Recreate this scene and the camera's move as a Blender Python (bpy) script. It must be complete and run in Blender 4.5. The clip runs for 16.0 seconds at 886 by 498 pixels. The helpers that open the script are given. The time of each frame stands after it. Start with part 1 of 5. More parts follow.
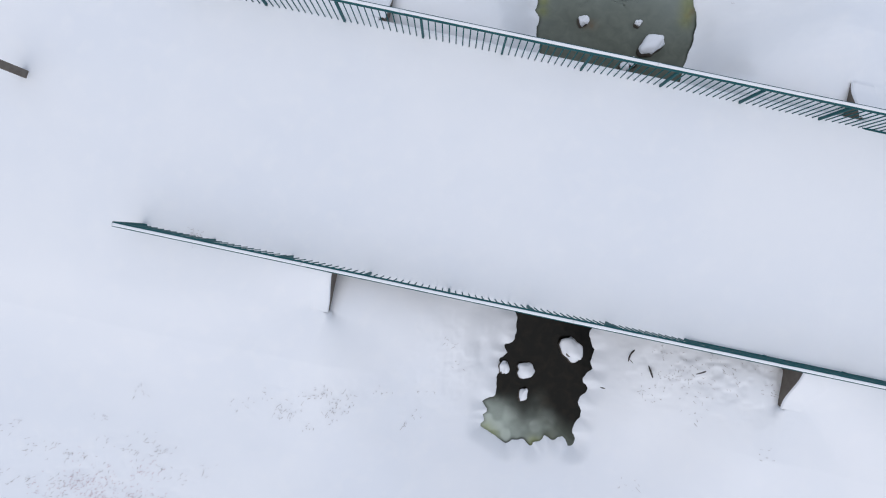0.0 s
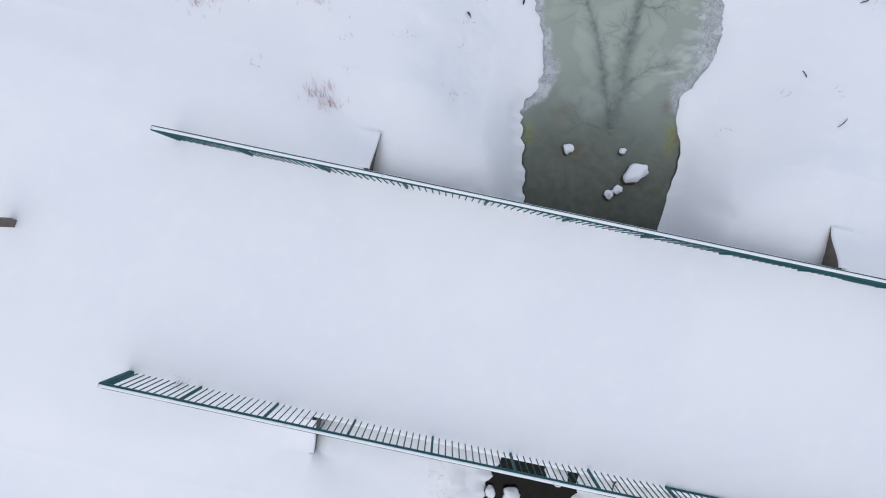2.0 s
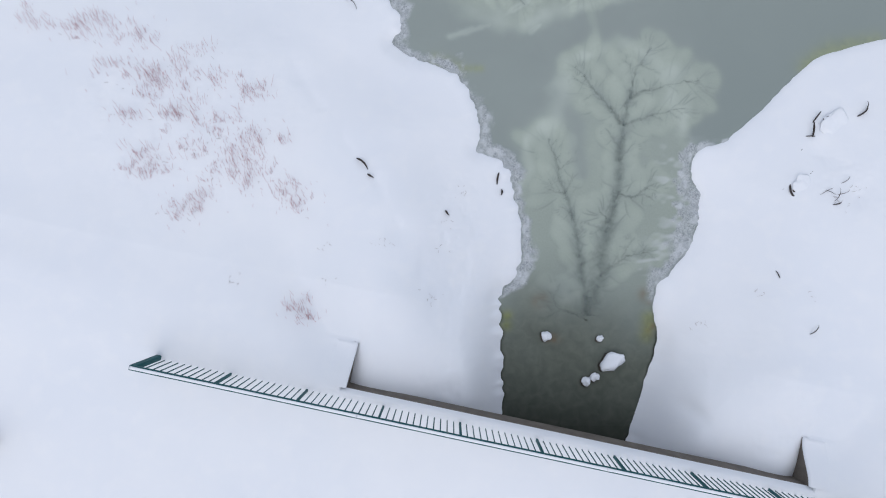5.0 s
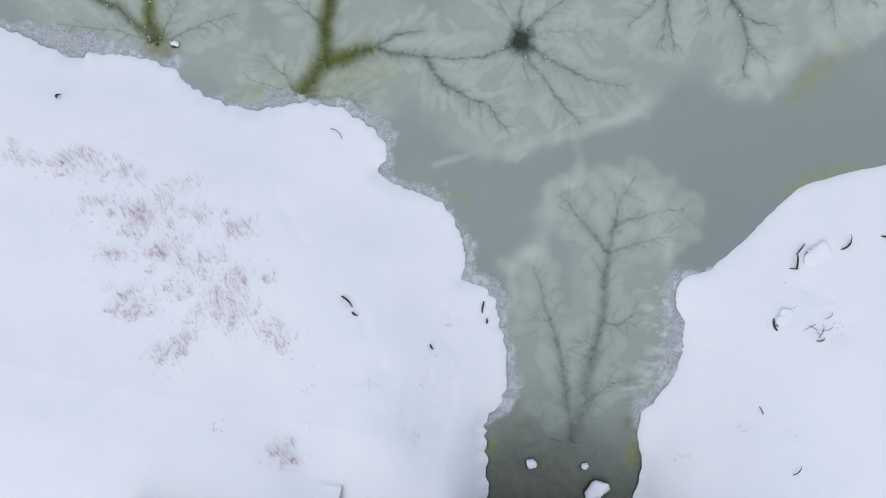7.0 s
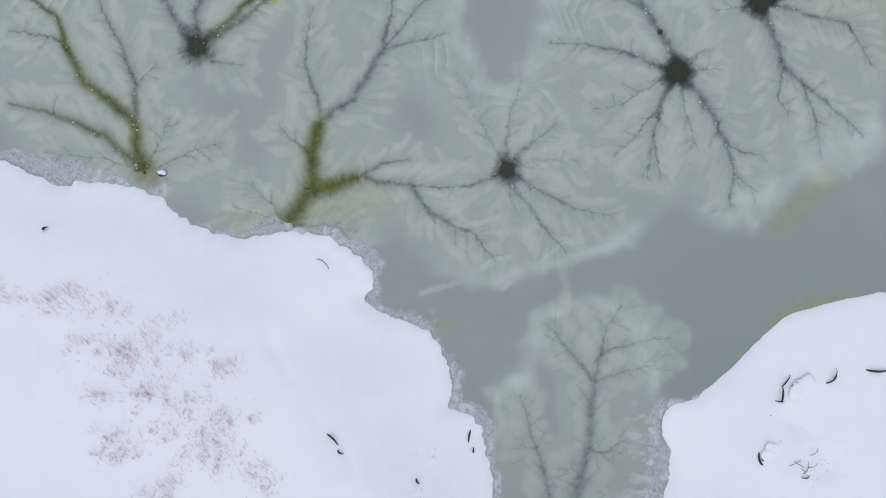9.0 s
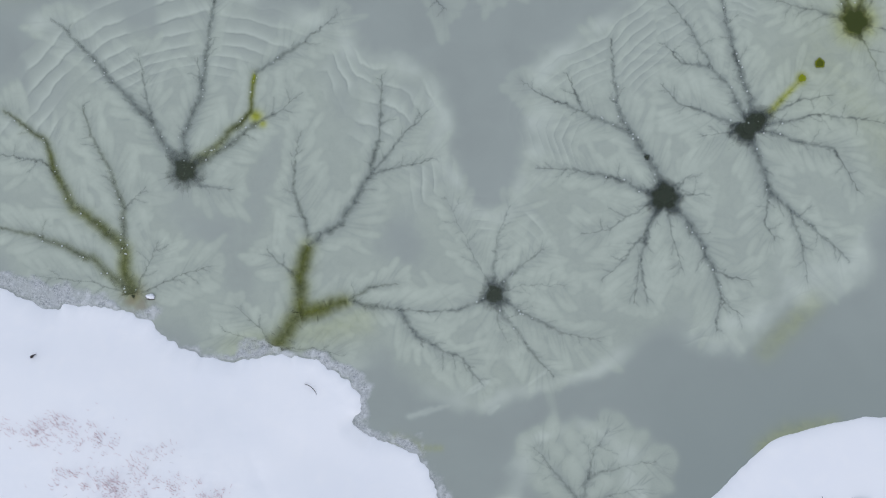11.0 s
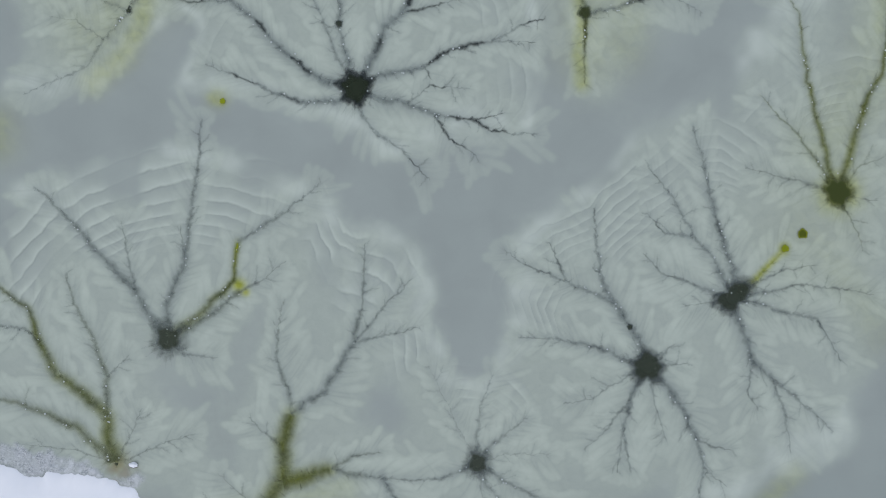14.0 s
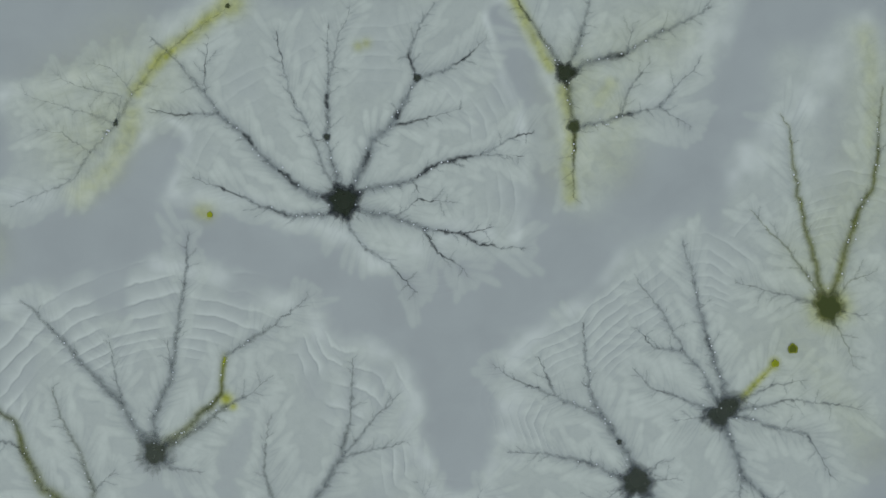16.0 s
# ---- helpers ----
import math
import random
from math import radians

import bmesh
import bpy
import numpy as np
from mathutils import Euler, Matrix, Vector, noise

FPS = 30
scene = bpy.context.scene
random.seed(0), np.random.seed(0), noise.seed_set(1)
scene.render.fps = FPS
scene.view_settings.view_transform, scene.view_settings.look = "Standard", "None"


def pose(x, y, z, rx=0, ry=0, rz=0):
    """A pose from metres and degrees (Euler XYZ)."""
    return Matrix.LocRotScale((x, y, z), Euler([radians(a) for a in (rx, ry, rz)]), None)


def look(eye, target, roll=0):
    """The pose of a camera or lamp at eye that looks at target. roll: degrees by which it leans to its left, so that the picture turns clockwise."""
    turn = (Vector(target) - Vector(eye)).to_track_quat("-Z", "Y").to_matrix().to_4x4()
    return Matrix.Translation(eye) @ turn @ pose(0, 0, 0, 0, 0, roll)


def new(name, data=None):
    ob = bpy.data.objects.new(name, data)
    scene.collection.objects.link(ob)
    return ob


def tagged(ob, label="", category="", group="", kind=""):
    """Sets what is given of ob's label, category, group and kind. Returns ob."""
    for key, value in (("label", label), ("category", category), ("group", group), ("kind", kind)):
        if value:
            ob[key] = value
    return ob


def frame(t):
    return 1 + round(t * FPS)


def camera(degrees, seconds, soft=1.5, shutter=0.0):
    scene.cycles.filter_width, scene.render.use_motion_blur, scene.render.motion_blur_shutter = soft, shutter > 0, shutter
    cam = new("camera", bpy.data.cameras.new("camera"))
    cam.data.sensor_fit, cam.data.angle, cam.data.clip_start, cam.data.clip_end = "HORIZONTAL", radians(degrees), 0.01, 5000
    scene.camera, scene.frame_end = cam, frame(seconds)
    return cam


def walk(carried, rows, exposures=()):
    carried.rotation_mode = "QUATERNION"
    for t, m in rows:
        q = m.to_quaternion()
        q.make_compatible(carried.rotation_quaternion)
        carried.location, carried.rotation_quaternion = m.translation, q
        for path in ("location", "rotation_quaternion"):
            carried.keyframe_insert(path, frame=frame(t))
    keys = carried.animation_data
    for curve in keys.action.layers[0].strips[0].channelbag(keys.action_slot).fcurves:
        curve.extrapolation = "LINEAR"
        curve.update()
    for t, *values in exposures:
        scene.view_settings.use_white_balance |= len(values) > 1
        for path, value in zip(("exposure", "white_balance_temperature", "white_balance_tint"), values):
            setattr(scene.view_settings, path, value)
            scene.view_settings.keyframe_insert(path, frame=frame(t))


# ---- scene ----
cam = camera(73.7, 16.0, soft=1.1)
# A drone that looks straight down: seconds, x, y, z
PATH = [
    (0.0, 0.000, 0.000, 12.300),
    (0.5, 0.075, 0.642, 12.319),
    (1.0, 0.150, 1.292, 12.338),
    (1.5, 0.223, 1.957, 12.361),
    (2.0, 0.289, 2.619, 12.385),
    (2.5, 0.359, 3.274, 12.408),
    (3.0, 0.425, 3.917, 12.430),
    (3.5, 0.494, 4.560, 12.451),
    (4.0, 0.571, 5.208, 12.470),
    (6.5, 0.956, 8.558, 12.501),
    (7.0, 1.034, 9.231, 12.500),
    (7.5, 1.110, 9.909, 12.499),
    (8.0, 1.183, 10.590, 12.498),
    (8.5, 1.252, 11.268, 12.497),
    (9.0, 1.318, 11.943, 12.497),
    (9.5, 1.383, 12.613, 12.499),
    (10.0, 1.447, 13.274, 12.501),
    (12.5, 1.770, 16.376, 12.507),
    (13.0, 1.825, 16.941, 12.496),
    (13.5, 1.881, 17.534, 12.483),
    (14.0, 1.938, 18.137, 12.466),
    (14.5, 1.997, 18.738, 12.446),
    (15.0, 2.059, 19.339, 12.423),
    (15.5, 2.121, 19.939, 12.400),
    (16.0, 2.182, 20.533, 12.376),
]
EXPOSURES = [(0.0, 0.04), (3.5, 0.08), (9.0, 0.105), (16.0, 0.06)]
walk(cam, [(t, pose(x, y, z, -0.54, 0.55, 0)) for t, x, y, z in PATH], EXPOSURES)

# ---- overcast light ----
world = bpy.data.worlds.new("overcast")
scene.world = world
world.use_nodes = True
wn = world.node_tree
sky = wn.nodes.new("ShaderNodeTexSky")
sky.sky_type, sky.sun_disc = "NISHITA", False
sky.sun_elevation, sky.sun_rotation = radians(40), radians(200)
sky.air_density, sky.dust_density = 1.0, 4.0
bg = wn.nodes["Background"]
veil = wn.nodes.new("ShaderNodeMix")
veil.data_type = "RGBA"
veil.inputs[0].default_value = 0.75
veil.inputs[7].default_value = (7.2, 7.75, 8.95, 1)
wn.links.new(sky.outputs[0], veil.inputs[6])
wn.links.new(veil.outputs[2], bg.inputs[0])
bg.inputs[1].default_value = 0.099
sun = new("sun", bpy.data.lights.new("sun", "SUN"))
sun.data.energy, sun.data.angle, sun.data.color = 0.5, radians(50), (1.0, 0.97, 0.93)
sun.matrix_world = look((0, 0, 30), (6, 11, 0))


# ---- numeric helpers ----
def smooth(a, b, v):
    k = np.clip((v - a) / (b - a), 0, 1)
    return k * k * (3 - 2 * k)


def lattice(i, j, seed):
    h = (i.astype(np.int64) * 374761393 + j.astype(np.int64) * 668265263 + seed * 974711) & 0xFFFFFFFF
    h = ((h ^ (h >> 13)) * 1274126177) & 0xFFFFFFFF
    return ((h ^ (h >> 16)) & 0xFFFF) / 32767.5 - 1


def grain(x, y, size, seed=0):
    """Smooth noise from -1 to 1 with cells of that size in metres."""
    x, y = np.asarray(x, float) / size + 500.0, np.asarray(y, float) / size + 500.0
    i, j = np.floor(x), np.floor(y)
    u, v = x - i, y - j
    u, v = u * u * (3 - 2 * u), v * v * (3 - 2 * v)
    a, b = lattice(i, j, seed), lattice(i + 1, j, seed)
    c, e = lattice(i, j + 1, seed), lattice(i + 1, j + 1, seed)
    return (a * (1 - u) + b * u) * (1 - v) + (c * (1 - u) + e * u) * v


def axis(lo, hi, step, far):
    fine = list(np.arange(lo, hi + step / 2, step))
    out, gap = [], step
    while (out[-1] if out else 0) < far:
        gap *= 1.45
        out.append((out[-1] if out else 0) + gap)
    return np.array([lo - o for o in reversed(out)] + fine + [fine[-1] + o for o in out])


def sampled(ax, ay, field, x, y):
    """Reads a field, given on the axes ax and ay, at the places x, y."""
    i = np.clip(np.searchsorted(ax, x) - 1, 0, len(ax) - 2)
    j = np.clip(np.searchsorted(ay, y) - 1, 0, len(ay) - 2)
    u = np.clip((x - ax[i]) / (ax[i + 1] - ax[i]), 0, 1)
    v = np.clip((y - ay[j]) / (ay[j + 1] - ay[j]), 0, 1)
    return (field[j, i] * (1 - u) + field[j, i + 1] * u) * (1 - v) + (field[j + 1, i] * (1 - u) + field[j + 1, i + 1] * u) * v


def curve_through(knots, step):
    """A smooth line through the knots, in steps of that length."""
    p = [Vector(k) for k in knots]
    p = [2 * p[0] - p[1]] + p + [2 * p[-1] - p[-2]]
    out = []
    for a, b, c, e in zip(p, p[1:], p[2:], p[3:]):
        n = max(1, int((c - b).length / step))
        for k in range(n):
            t = k / n
            out.append(0.5 * (2 * b + (c - a) * t + (2 * a - 5 * b + 4 * c - e) * t * t + (3 * b - a - 3 * c + e) * t ** 3))
    return np.array([tuple(v) for v in out] + [tuple(p[-2])])


# ---- mesh helpers ----
def thing(name, label, category, group="", at=None):
    ob = tagged(new(name), label, category, group)
    if at is not None:
        ob.matrix_world = at
    return ob


def mesh_of(name, bm, material, shade=True):
    me = bpy.data.meshes.new(name)
    bm.normal_update()
    bm.to_mesh(me)
    bm.free()
    me.materials.append(material)
    if shade:
        me.shade_smooth()
    return me


def part(name, bm, material, parent, label="", shade=True):
    data = mesh_of(name, bm, material, shade) if isinstance(bm, bmesh.types.BMesh) else bm
    ob = new(name, data)
    ob.parent = parent
    return tagged(ob, label)


def box(bm, size, at, bevel=0.0, turn=None):
    m = Matrix.Translation(at) @ (turn or Matrix()) @ Matrix.Diagonal((*size, 1))
    made = bmesh.ops.create_cube(bm, size=1, matrix=m)["verts"]
    if bevel:
        edges = list({e for v in made for e in v.link_edges})
        bmesh.ops.bevel(bm, geom=edges, offset=bevel, segments=2, affect="EDGES", profile=0.6)


def tube(bm, points, radii, sides=6):
    """A tapered round stem along the points."""
    rings = []
    for k, p in enumerate(points):
        a, b = points[max(0, k - 1)], points[min(len(points) - 1, k + 1)]
        q = (Vector(b) - Vector(a)).to_track_quat("Z", "Y")
        rings.append([bm.verts.new(Vector(p) + q @ Vector((radii[k] * math.cos(2 * math.pi * s / sides), radii[k] * math.sin(2 * math.pi * s / sides), 0))) for s in range(sides)])
    for a, b in zip(rings, rings[1:]):
        for s in range(sides):
            bm.faces.new((a[s], a[(s + 1) % sides], b[(s + 1) % sides], b[s]))
    bm.faces.new(rings[0][::-1])
    bm.faces.new(rings[-1])


def lump(bm, size, rough, seed, detail=3, flat=0.0, at=(0, 0, 0)):
    """An uneven rounded stone or drift; flat cuts off what lies below that height."""
    made = bmesh.ops.create_icosphere(bm, subdivisions=detail, radius=1)["verts"]
    for v in made:
        d = v.co.normalized()
        k = 1 + rough * noise.noise(d * 1.3 + Vector((seed, seed * 0.7, 0))) + rough * 0.4 * noise.noise(d * 3.1 + Vector((0, seed, seed)))
        v.co = Vector((d.x * size[0] * k, d.y * size[1] * k, max(d.z * size[2] * k, flat))) + Vector(at)


# ---- materials ----
def material(name):
    m = bpy.data.materials.new(name)
    m.use_nodes = True
    return m, m.node_tree, m.node_tree.nodes["Principled BSDF"]


def node(tree, kind, **values):
    n = tree.nodes.new("ShaderNode" + kind)
    for key, value in values.items():
        if key in n.inputs:
            n.inputs[key].default_value = value
    return n


def coordinates(tree):
    return tree.nodes.new("ShaderNodeNewGeometry").outputs["Position"]


def noise_node(tree, scale, detail=4, distortion=0.0, where=None):
    n = node(tree, "TexNoise", Scale=scale, Detail=detail, Distortion=distortion)
    tree.links.new(where or coordinates(tree), n.inputs["Vector"])
    return n.outputs["Fac"]


def ramp(tree, value, lo, hi, a=0.0, b=1.0):
    n = tree.nodes.new("ShaderNodeMapRange")
    n.inputs["From Min"].default_value, n.inputs["From Max"].default_value = lo, hi
    n.inputs["To Min"].default_value, n.inputs["To Max"].default_value = a, b
    tree.links.new(value, n.inputs["Value"])
    return n.outputs["Result"]


def mixed(tree, fac, a, b):
    n = tree.nodes.new("ShaderNodeMix")
    n.data_type = "RGBA"
    for socket, value in ((n.inputs[0], fac), (n.inputs[6], a), (n.inputs[7], b)):
        if isinstance(value, bpy.types.NodeSocket):
            tree.links.new(value, socket)
        else:
            socket.default_value = (*value, 1) if isinstance(value, tuple) else value
    return n.outputs[2]


def math_node(tree, how, a, b=0.0):
    n = tree.nodes.new("ShaderNodeMath")
    n.operation = how
    for socket, value in zip(n.inputs, (a, b)):
        if isinstance(value, bpy.types.NodeSocket):
            tree.links.new(value, socket)
        else:
            socket.default_value = value
    return n.outputs[0]


def read(tree, name):
    n = tree.nodes.new("ShaderNodeAttribute")
    n.attribute_name = name
    return n.outputs["Fac"]


def relief(tree, shader, height, strength, distance=0.02):
    n = node(tree, "Bump", Strength=strength, Distance=distance)
    tree.links.new(height, n.inputs["Height"])
    tree.links.new(n.outputs[0], shader.inputs["Normal"])


def plain(name, a, b, scale, rough, metal=0.0, bump=0.3):
    """A surface of two tones that are mingled by noise."""
    m, t, p = material(name)
    big, small = noise_node(t, scale, 5), noise_node(t, scale * 9, 3)
    t.links.new(mixed(t, ramp(t, big, 0.35, 0.68), mixed(t, small, a, b), b), p.inputs["Base Color"])
    p.inputs["Roughness"].default_value, p.inputs["Metallic"].default_value = rough, metal
    relief(t, p, small, bump, 0.01)
    return m


def snow_material():
    m, t, p = material("snow")
    big, mid, fine = noise_node(t, 0.35, 4), noise_node(t, 3.0, 5), noise_node(t, 60.0, 2)
    a = mixed(t, ramp(t, big, 0.35, 0.65), (0.80, 0.83, 0.885), (0.84, 0.86, 0.90))
    t.links.new(mixed(t, ramp(t, mid, 0.5, 0.75, 0, 0.5), a, (0.86, 0.875, 0.905)), p.inputs["Base Color"])
    p.inputs["Roughness"].default_value = 0.75
    p.inputs["Specular IOR Level"].default_value = 0.2
    relief(t, p, math_node(t, "ADD", mid, math_node(t, "MULTIPLY", fine, 0.25)), 0.12, 0.03)
    return m


def ice_material():
    """Grey lake ice: clear and slushy fields, green tint, open water, a crusty rim."""
    m, t, p = material("lake_ice")
    where = coordinates(t)
    cloud = noise_node(t, 0.9, 5, 0.4, where)
    curd = noise_node(t, 5.0, 6, 0.6, where)
    fine = noise_node(t, 26.0, 4, 0.3, where)
    clear = mixed(t, ramp(t, cloud, 0.3, 0.7), (0.278, 0.315, 0.300), (0.305, 0.346, 0.328))
    clear = mixed(t, read(t, "green"), clear, (0.243, 0.284, 0.274))
    slush = mixed(t, ramp(t, curd, 0.32, 0.68), (0.362, 0.414, 0.352), (0.418, 0.476, 0.404))
    slush = mixed(t, read(t, "green"), slush, (0.340, 0.385, 0.330))
    slush = mixed(t, ramp(t, fine, 0.35, 0.75, 0, 0.35), slush, (0.430, 0.494, 0.436))
    c = mixed(t, read(t, "slush"), clear, slush)
    c = mixed(t, read(t, "ridge"), c, (0.515, 0.575, 0.525))
    c = mixed(t, read(t, "vein"), c, (0.165, 0.20, 0.20))
    c = mixed(t, read(t, "fine"), c, (0.125, 0.152, 0.152))
    moss = mixed(t, ramp(t, curd, 0.3, 0.7), (0.22, 0.25, 0.035), (0.38, 0.41, 0.075))
    c = mixed(t, read(t, "algae"), c, moss)
    c = mixed(t, read(t, "olive"), c, mixed(t, ramp(t, curd, 0.35, 0.7), (0.078, 0.086, 0.062), (0.118, 0.126, 0.096)))
    bed = mixed(t, ramp(t, curd, 0.45, 0.7), (0.004, 0.004, 0.003), (0.012, 0.009, 0.006))
    c = mixed(t, read(t, "rust"), c, (0.17, 0.075, 0.025))
    c = mixed(t, read(t, "open"), c, bed)
    pebbles = noise_node(t, 34.0, 3, 0.8, where)
    crust = mixed(t, ramp(t, pebbles, 0.38, 0.62), (0.22, 0.245, 0.26), (0.50, 0.53, 0.56))
    crust = mixed(t, ramp(t, curd, 0.4, 0.75), crust, (0.37, 0.40, 0.42))
    foam = node(t, "TexVoronoi", Scale=7.0)
    foam.feature = "DISTANCE_TO_EDGE"
    t.links.new(where, foam.inputs["Vector"])
    crust = mixed(t, ramp(t, foam.outputs["Distance"], 0.0, 0.2, 0.22, 0.0), crust, (0.60, 0.63, 0.66))
    c = mixed(t, read(t, "rim"), c, crust)
    c = mixed(t, read(t, "frost"), c, (0.60, 0.635, 0.665))
    t.links.new(c, p.inputs["Base Color"])
    t.links.new(ramp(t, read(t, "open"), 0, 1, 0.42, 0.08), p.inputs["Roughness"])
    p.inputs["Specular IOR Level"].default_value = 0.11
    relief(t, p, math_node(t, "ADD", math_node(t, "MULTIPLY", fine, read(t, "rim")), math_node(t, "MULTIPLY", curd, 0.25)), 0.25, 0.03)
    return m


def channel_material():
    """Dark melt channels with soft, feathery sides."""
    m, t, p = material("melt_channel")
    where = coordinates(t)
    patch, fine = noise_node(t, 2.6, 3, 0.3, where), noise_node(t, 40.0, 4, 0.4, where)
    tint = read(t, "tint")
    dark = mixed(t, read(t, "ink"), mixed(t, ramp(t, patch, 0.4, 0.65), (0.170, 0.203, 0.198), (0.115, 0.142, 0.140)), (0.010, 0.015, 0.018))
    moss = mixed(t, ramp(t, patch, 0.35, 0.65), (0.060, 0.074, 0.010), (0.125, 0.145, 0.018))
    moss = mixed(t, ramp(t, tint, 0.95, 1.15), moss, (0.25, 0.29, 0.012))
    deep = mixed(t, read(t, "ink"), (0.050, 0.062, 0.048), (0.016, 0.024, 0.012))
    deep = mixed(t, tint, deep, (0.046, 0.062, 0.008))
    deep = mixed(t, ramp(t, tint, 1.0, 1.3), deep, (0.21, 0.25, 0.012))
    t.links.new(mixed(t, ramp(t, read(t, "core"), 1.02, 1.35), mixed(t, tint, dark, moss), deep), p.inputs["Base Color"])
    p.inputs["Roughness"].default_value = 0.5
    p.inputs["Specular IOR Level"].default_value = 0.08
    body = math_node(t, "MULTIPLY", read(t, "core"), ramp(t, fine, 0.25, 0.65, 0.82, 1.12))
    knobs = ramp(t, noise_node(t, 9.0, 3, 0.5, where), 0.3, 0.7, 0.5, 1.25)
    calm = ramp(t, tint, 0.4, 1.1, 0.0, 0.75)
    knobs = math_node(t, "ADD", knobs, math_node(t, "MULTIPLY", calm, math_node(t, "SUBTRACT", 1.05, knobs)))
    body = math_node(t, "MULTIPLY", body, knobs)
    body = math_node(t, "MULTIPLY", body, ramp(t, read(t, "ink"), 0.0, 1.0, 0.84, 1.75))
    solid = math_node(t, "ADD", ramp(t, body, 0.03, 1.2, 0.0, 0.66), math_node(t, "MULTIPLY", ramp(t, tint, 0.6, 1.1, 0.0, 0.3), ramp(t, body, 0.25, 0.8)))
    t.links.new(math_node(t, "ADD", solid, ramp(t, read(t, "core"), 1.0, 1.25, 0.0, 0.2)), p.inputs["Alpha"])
    return m


SNOW, ICE, CHANNEL = snow_material(), ice_material(), channel_material()
GREEN = plain("green_paint", (0.004, 0.062, 0.070), (0.009, 0.088, 0.098), 6.0, 0.55, 0.0, 0.15)
GREEN.node_tree.nodes["Principled BSDF"].inputs["Specular IOR Level"].default_value = 0.22
TIMBER = plain("weathered_timber", (0.075, 0.062, 0.052), (0.165, 0.145, 0.125), 5.0, 0.85, 0.0, 0.5)
DARKWOOD = plain("wet_wood", (0.013, 0.010, 0.010), (0.038, 0.028, 0.027), 14.0, 0.7, 0.0, 0.5)
STONE = plain("wet_stone", (0.028, 0.025, 0.021), (0.085, 0.070, 0.055), 7.0, 0.6, 0.0, 0.5)
STEM = plain("dead_stems", (0.40, 0.23, 0.26), (0.60, 0.40, 0.43), 9.0, 0.9, 0.0, 0.2)
TWIG = plain("dark_twigs", (0.17, 0.14, 0.135), (0.36, 0.31, 0.30), 9.0, 0.9, 0.0, 0.2)
BUBBLE = plain("white_ice_bubble", (0.38, 0.43, 0.43), (0.56, 0.61, 0.61), 30.0, 0.4, 0.0, 0.1)
MOSS = plain("yellow_green_algae", (0.16, 0.17, 0.012), (0.33, 0.31, 0.03), 14.0, 0.8, 0.0, 0.3)

# ---- plan of the water ----
BRIDGE = pose(3.1, 0.72, 0, 0, 0, -11.9)
SPAN_WEST, SPAN_EAST, HALF_WIDTH, WING = -4.8, 3.68, 2.26, 3.03
DECK = 1.95

POOL_WEST = [(1.75, -4.15), (1.15, -4.10), (0.70, -3.85), (0.78, -3.25), (1.02, -2.85), (1.12, -2.35), (1.34, -1.90), (1.45, -1.20)]
CREEK_WEST = [(1.75, 2.2), (1.86, 3.2), (1.85, 4.6), (1.82, 5.45), (2.18, 5.88), (2.26, 6.5), (2.10, 7.7), (1.85, 8.26), (1.38, 8.45),
              (1.36, 9.1), (0.98, 9.98), (0.0, 10.45), (-0.45, 10.74), (-0.22, 11.15), (-0.72, 11.78), (-1.3, 12.12), (-2.2, 12.2),
              (-3.1, 12.08), (-4.3, 12.45), (-5.0, 13.02), (-6.4, 13.27), (-6.95, 13.18), (-8.4, 13.8), (-12, 15.2), (-30, 20)]
CREEK_EAST = [(35, 17), (14, 11.6), (10.2, 10.88), (8.75, 10.52), (8.15, 10.2), (7.45, 9.5), (6.65, 8.77), (5.95, 8.45), (5.82, 7.98),
              (5.98, 7.5), (5.84, 6.6), (5.42, 5.95), (5.12, 5.7), (5.03, 5.1), (5.12, 4.5), (4.85, 3.65), (4.55, 2.6), (4.2, 1.6)]
POOL_EAST = [(3.1, -1.5), (2.98, -2.0), (2.98, -2.4), (2.84, -2.75), (2.84, -3.1), (2.68, -3.6), (2.60, -4.10), (2.2, -4.08), (1.75, -4.15)]


def scalloped(line, depth, size, seed, cusps):
    """Bites of about that size along a shore."""
    step = np.linalg.norm(np.diff(line, axis=0, prepend=line[:1]), axis=1).cumsum()
    d = np.gradient(line, axis=0)
    d /= np.linalg.norm(d, axis=1)[:, None] + 1e-9
    side = np.stack([-d[:, 1], d[:, 0]], 1)
    bite = 1 - 2 * np.abs(np.sin(step / size + 1.5 * grain(line[:, 0], line[:, 1], size * 4, seed)))
    wave = grain(line[:, 0], line[:, 1], size * 0.7, seed + 3)
    return line + side * (depth * (cusps * bite + 0.8 * wave))[:, None]


SHORE = np.vstack([
    scalloped(curve_through(POOL_WEST, 0.06), 0.095, 0.17, 1, 0.7),
    scalloped(curve_through(CREEK_WEST, 0.06), 0.065, 0.16, 2, 0.3),
    [(-60, 60), (0, 90), (70, 60)],
    scalloped(curve_through(CREEK_EAST, 0.08), 0.03, 0.2, 3, 0.1),
    scalloped(curve_through(POOL_EAST, 0.06), 0.095, 0.17, 4, 0.7),
])


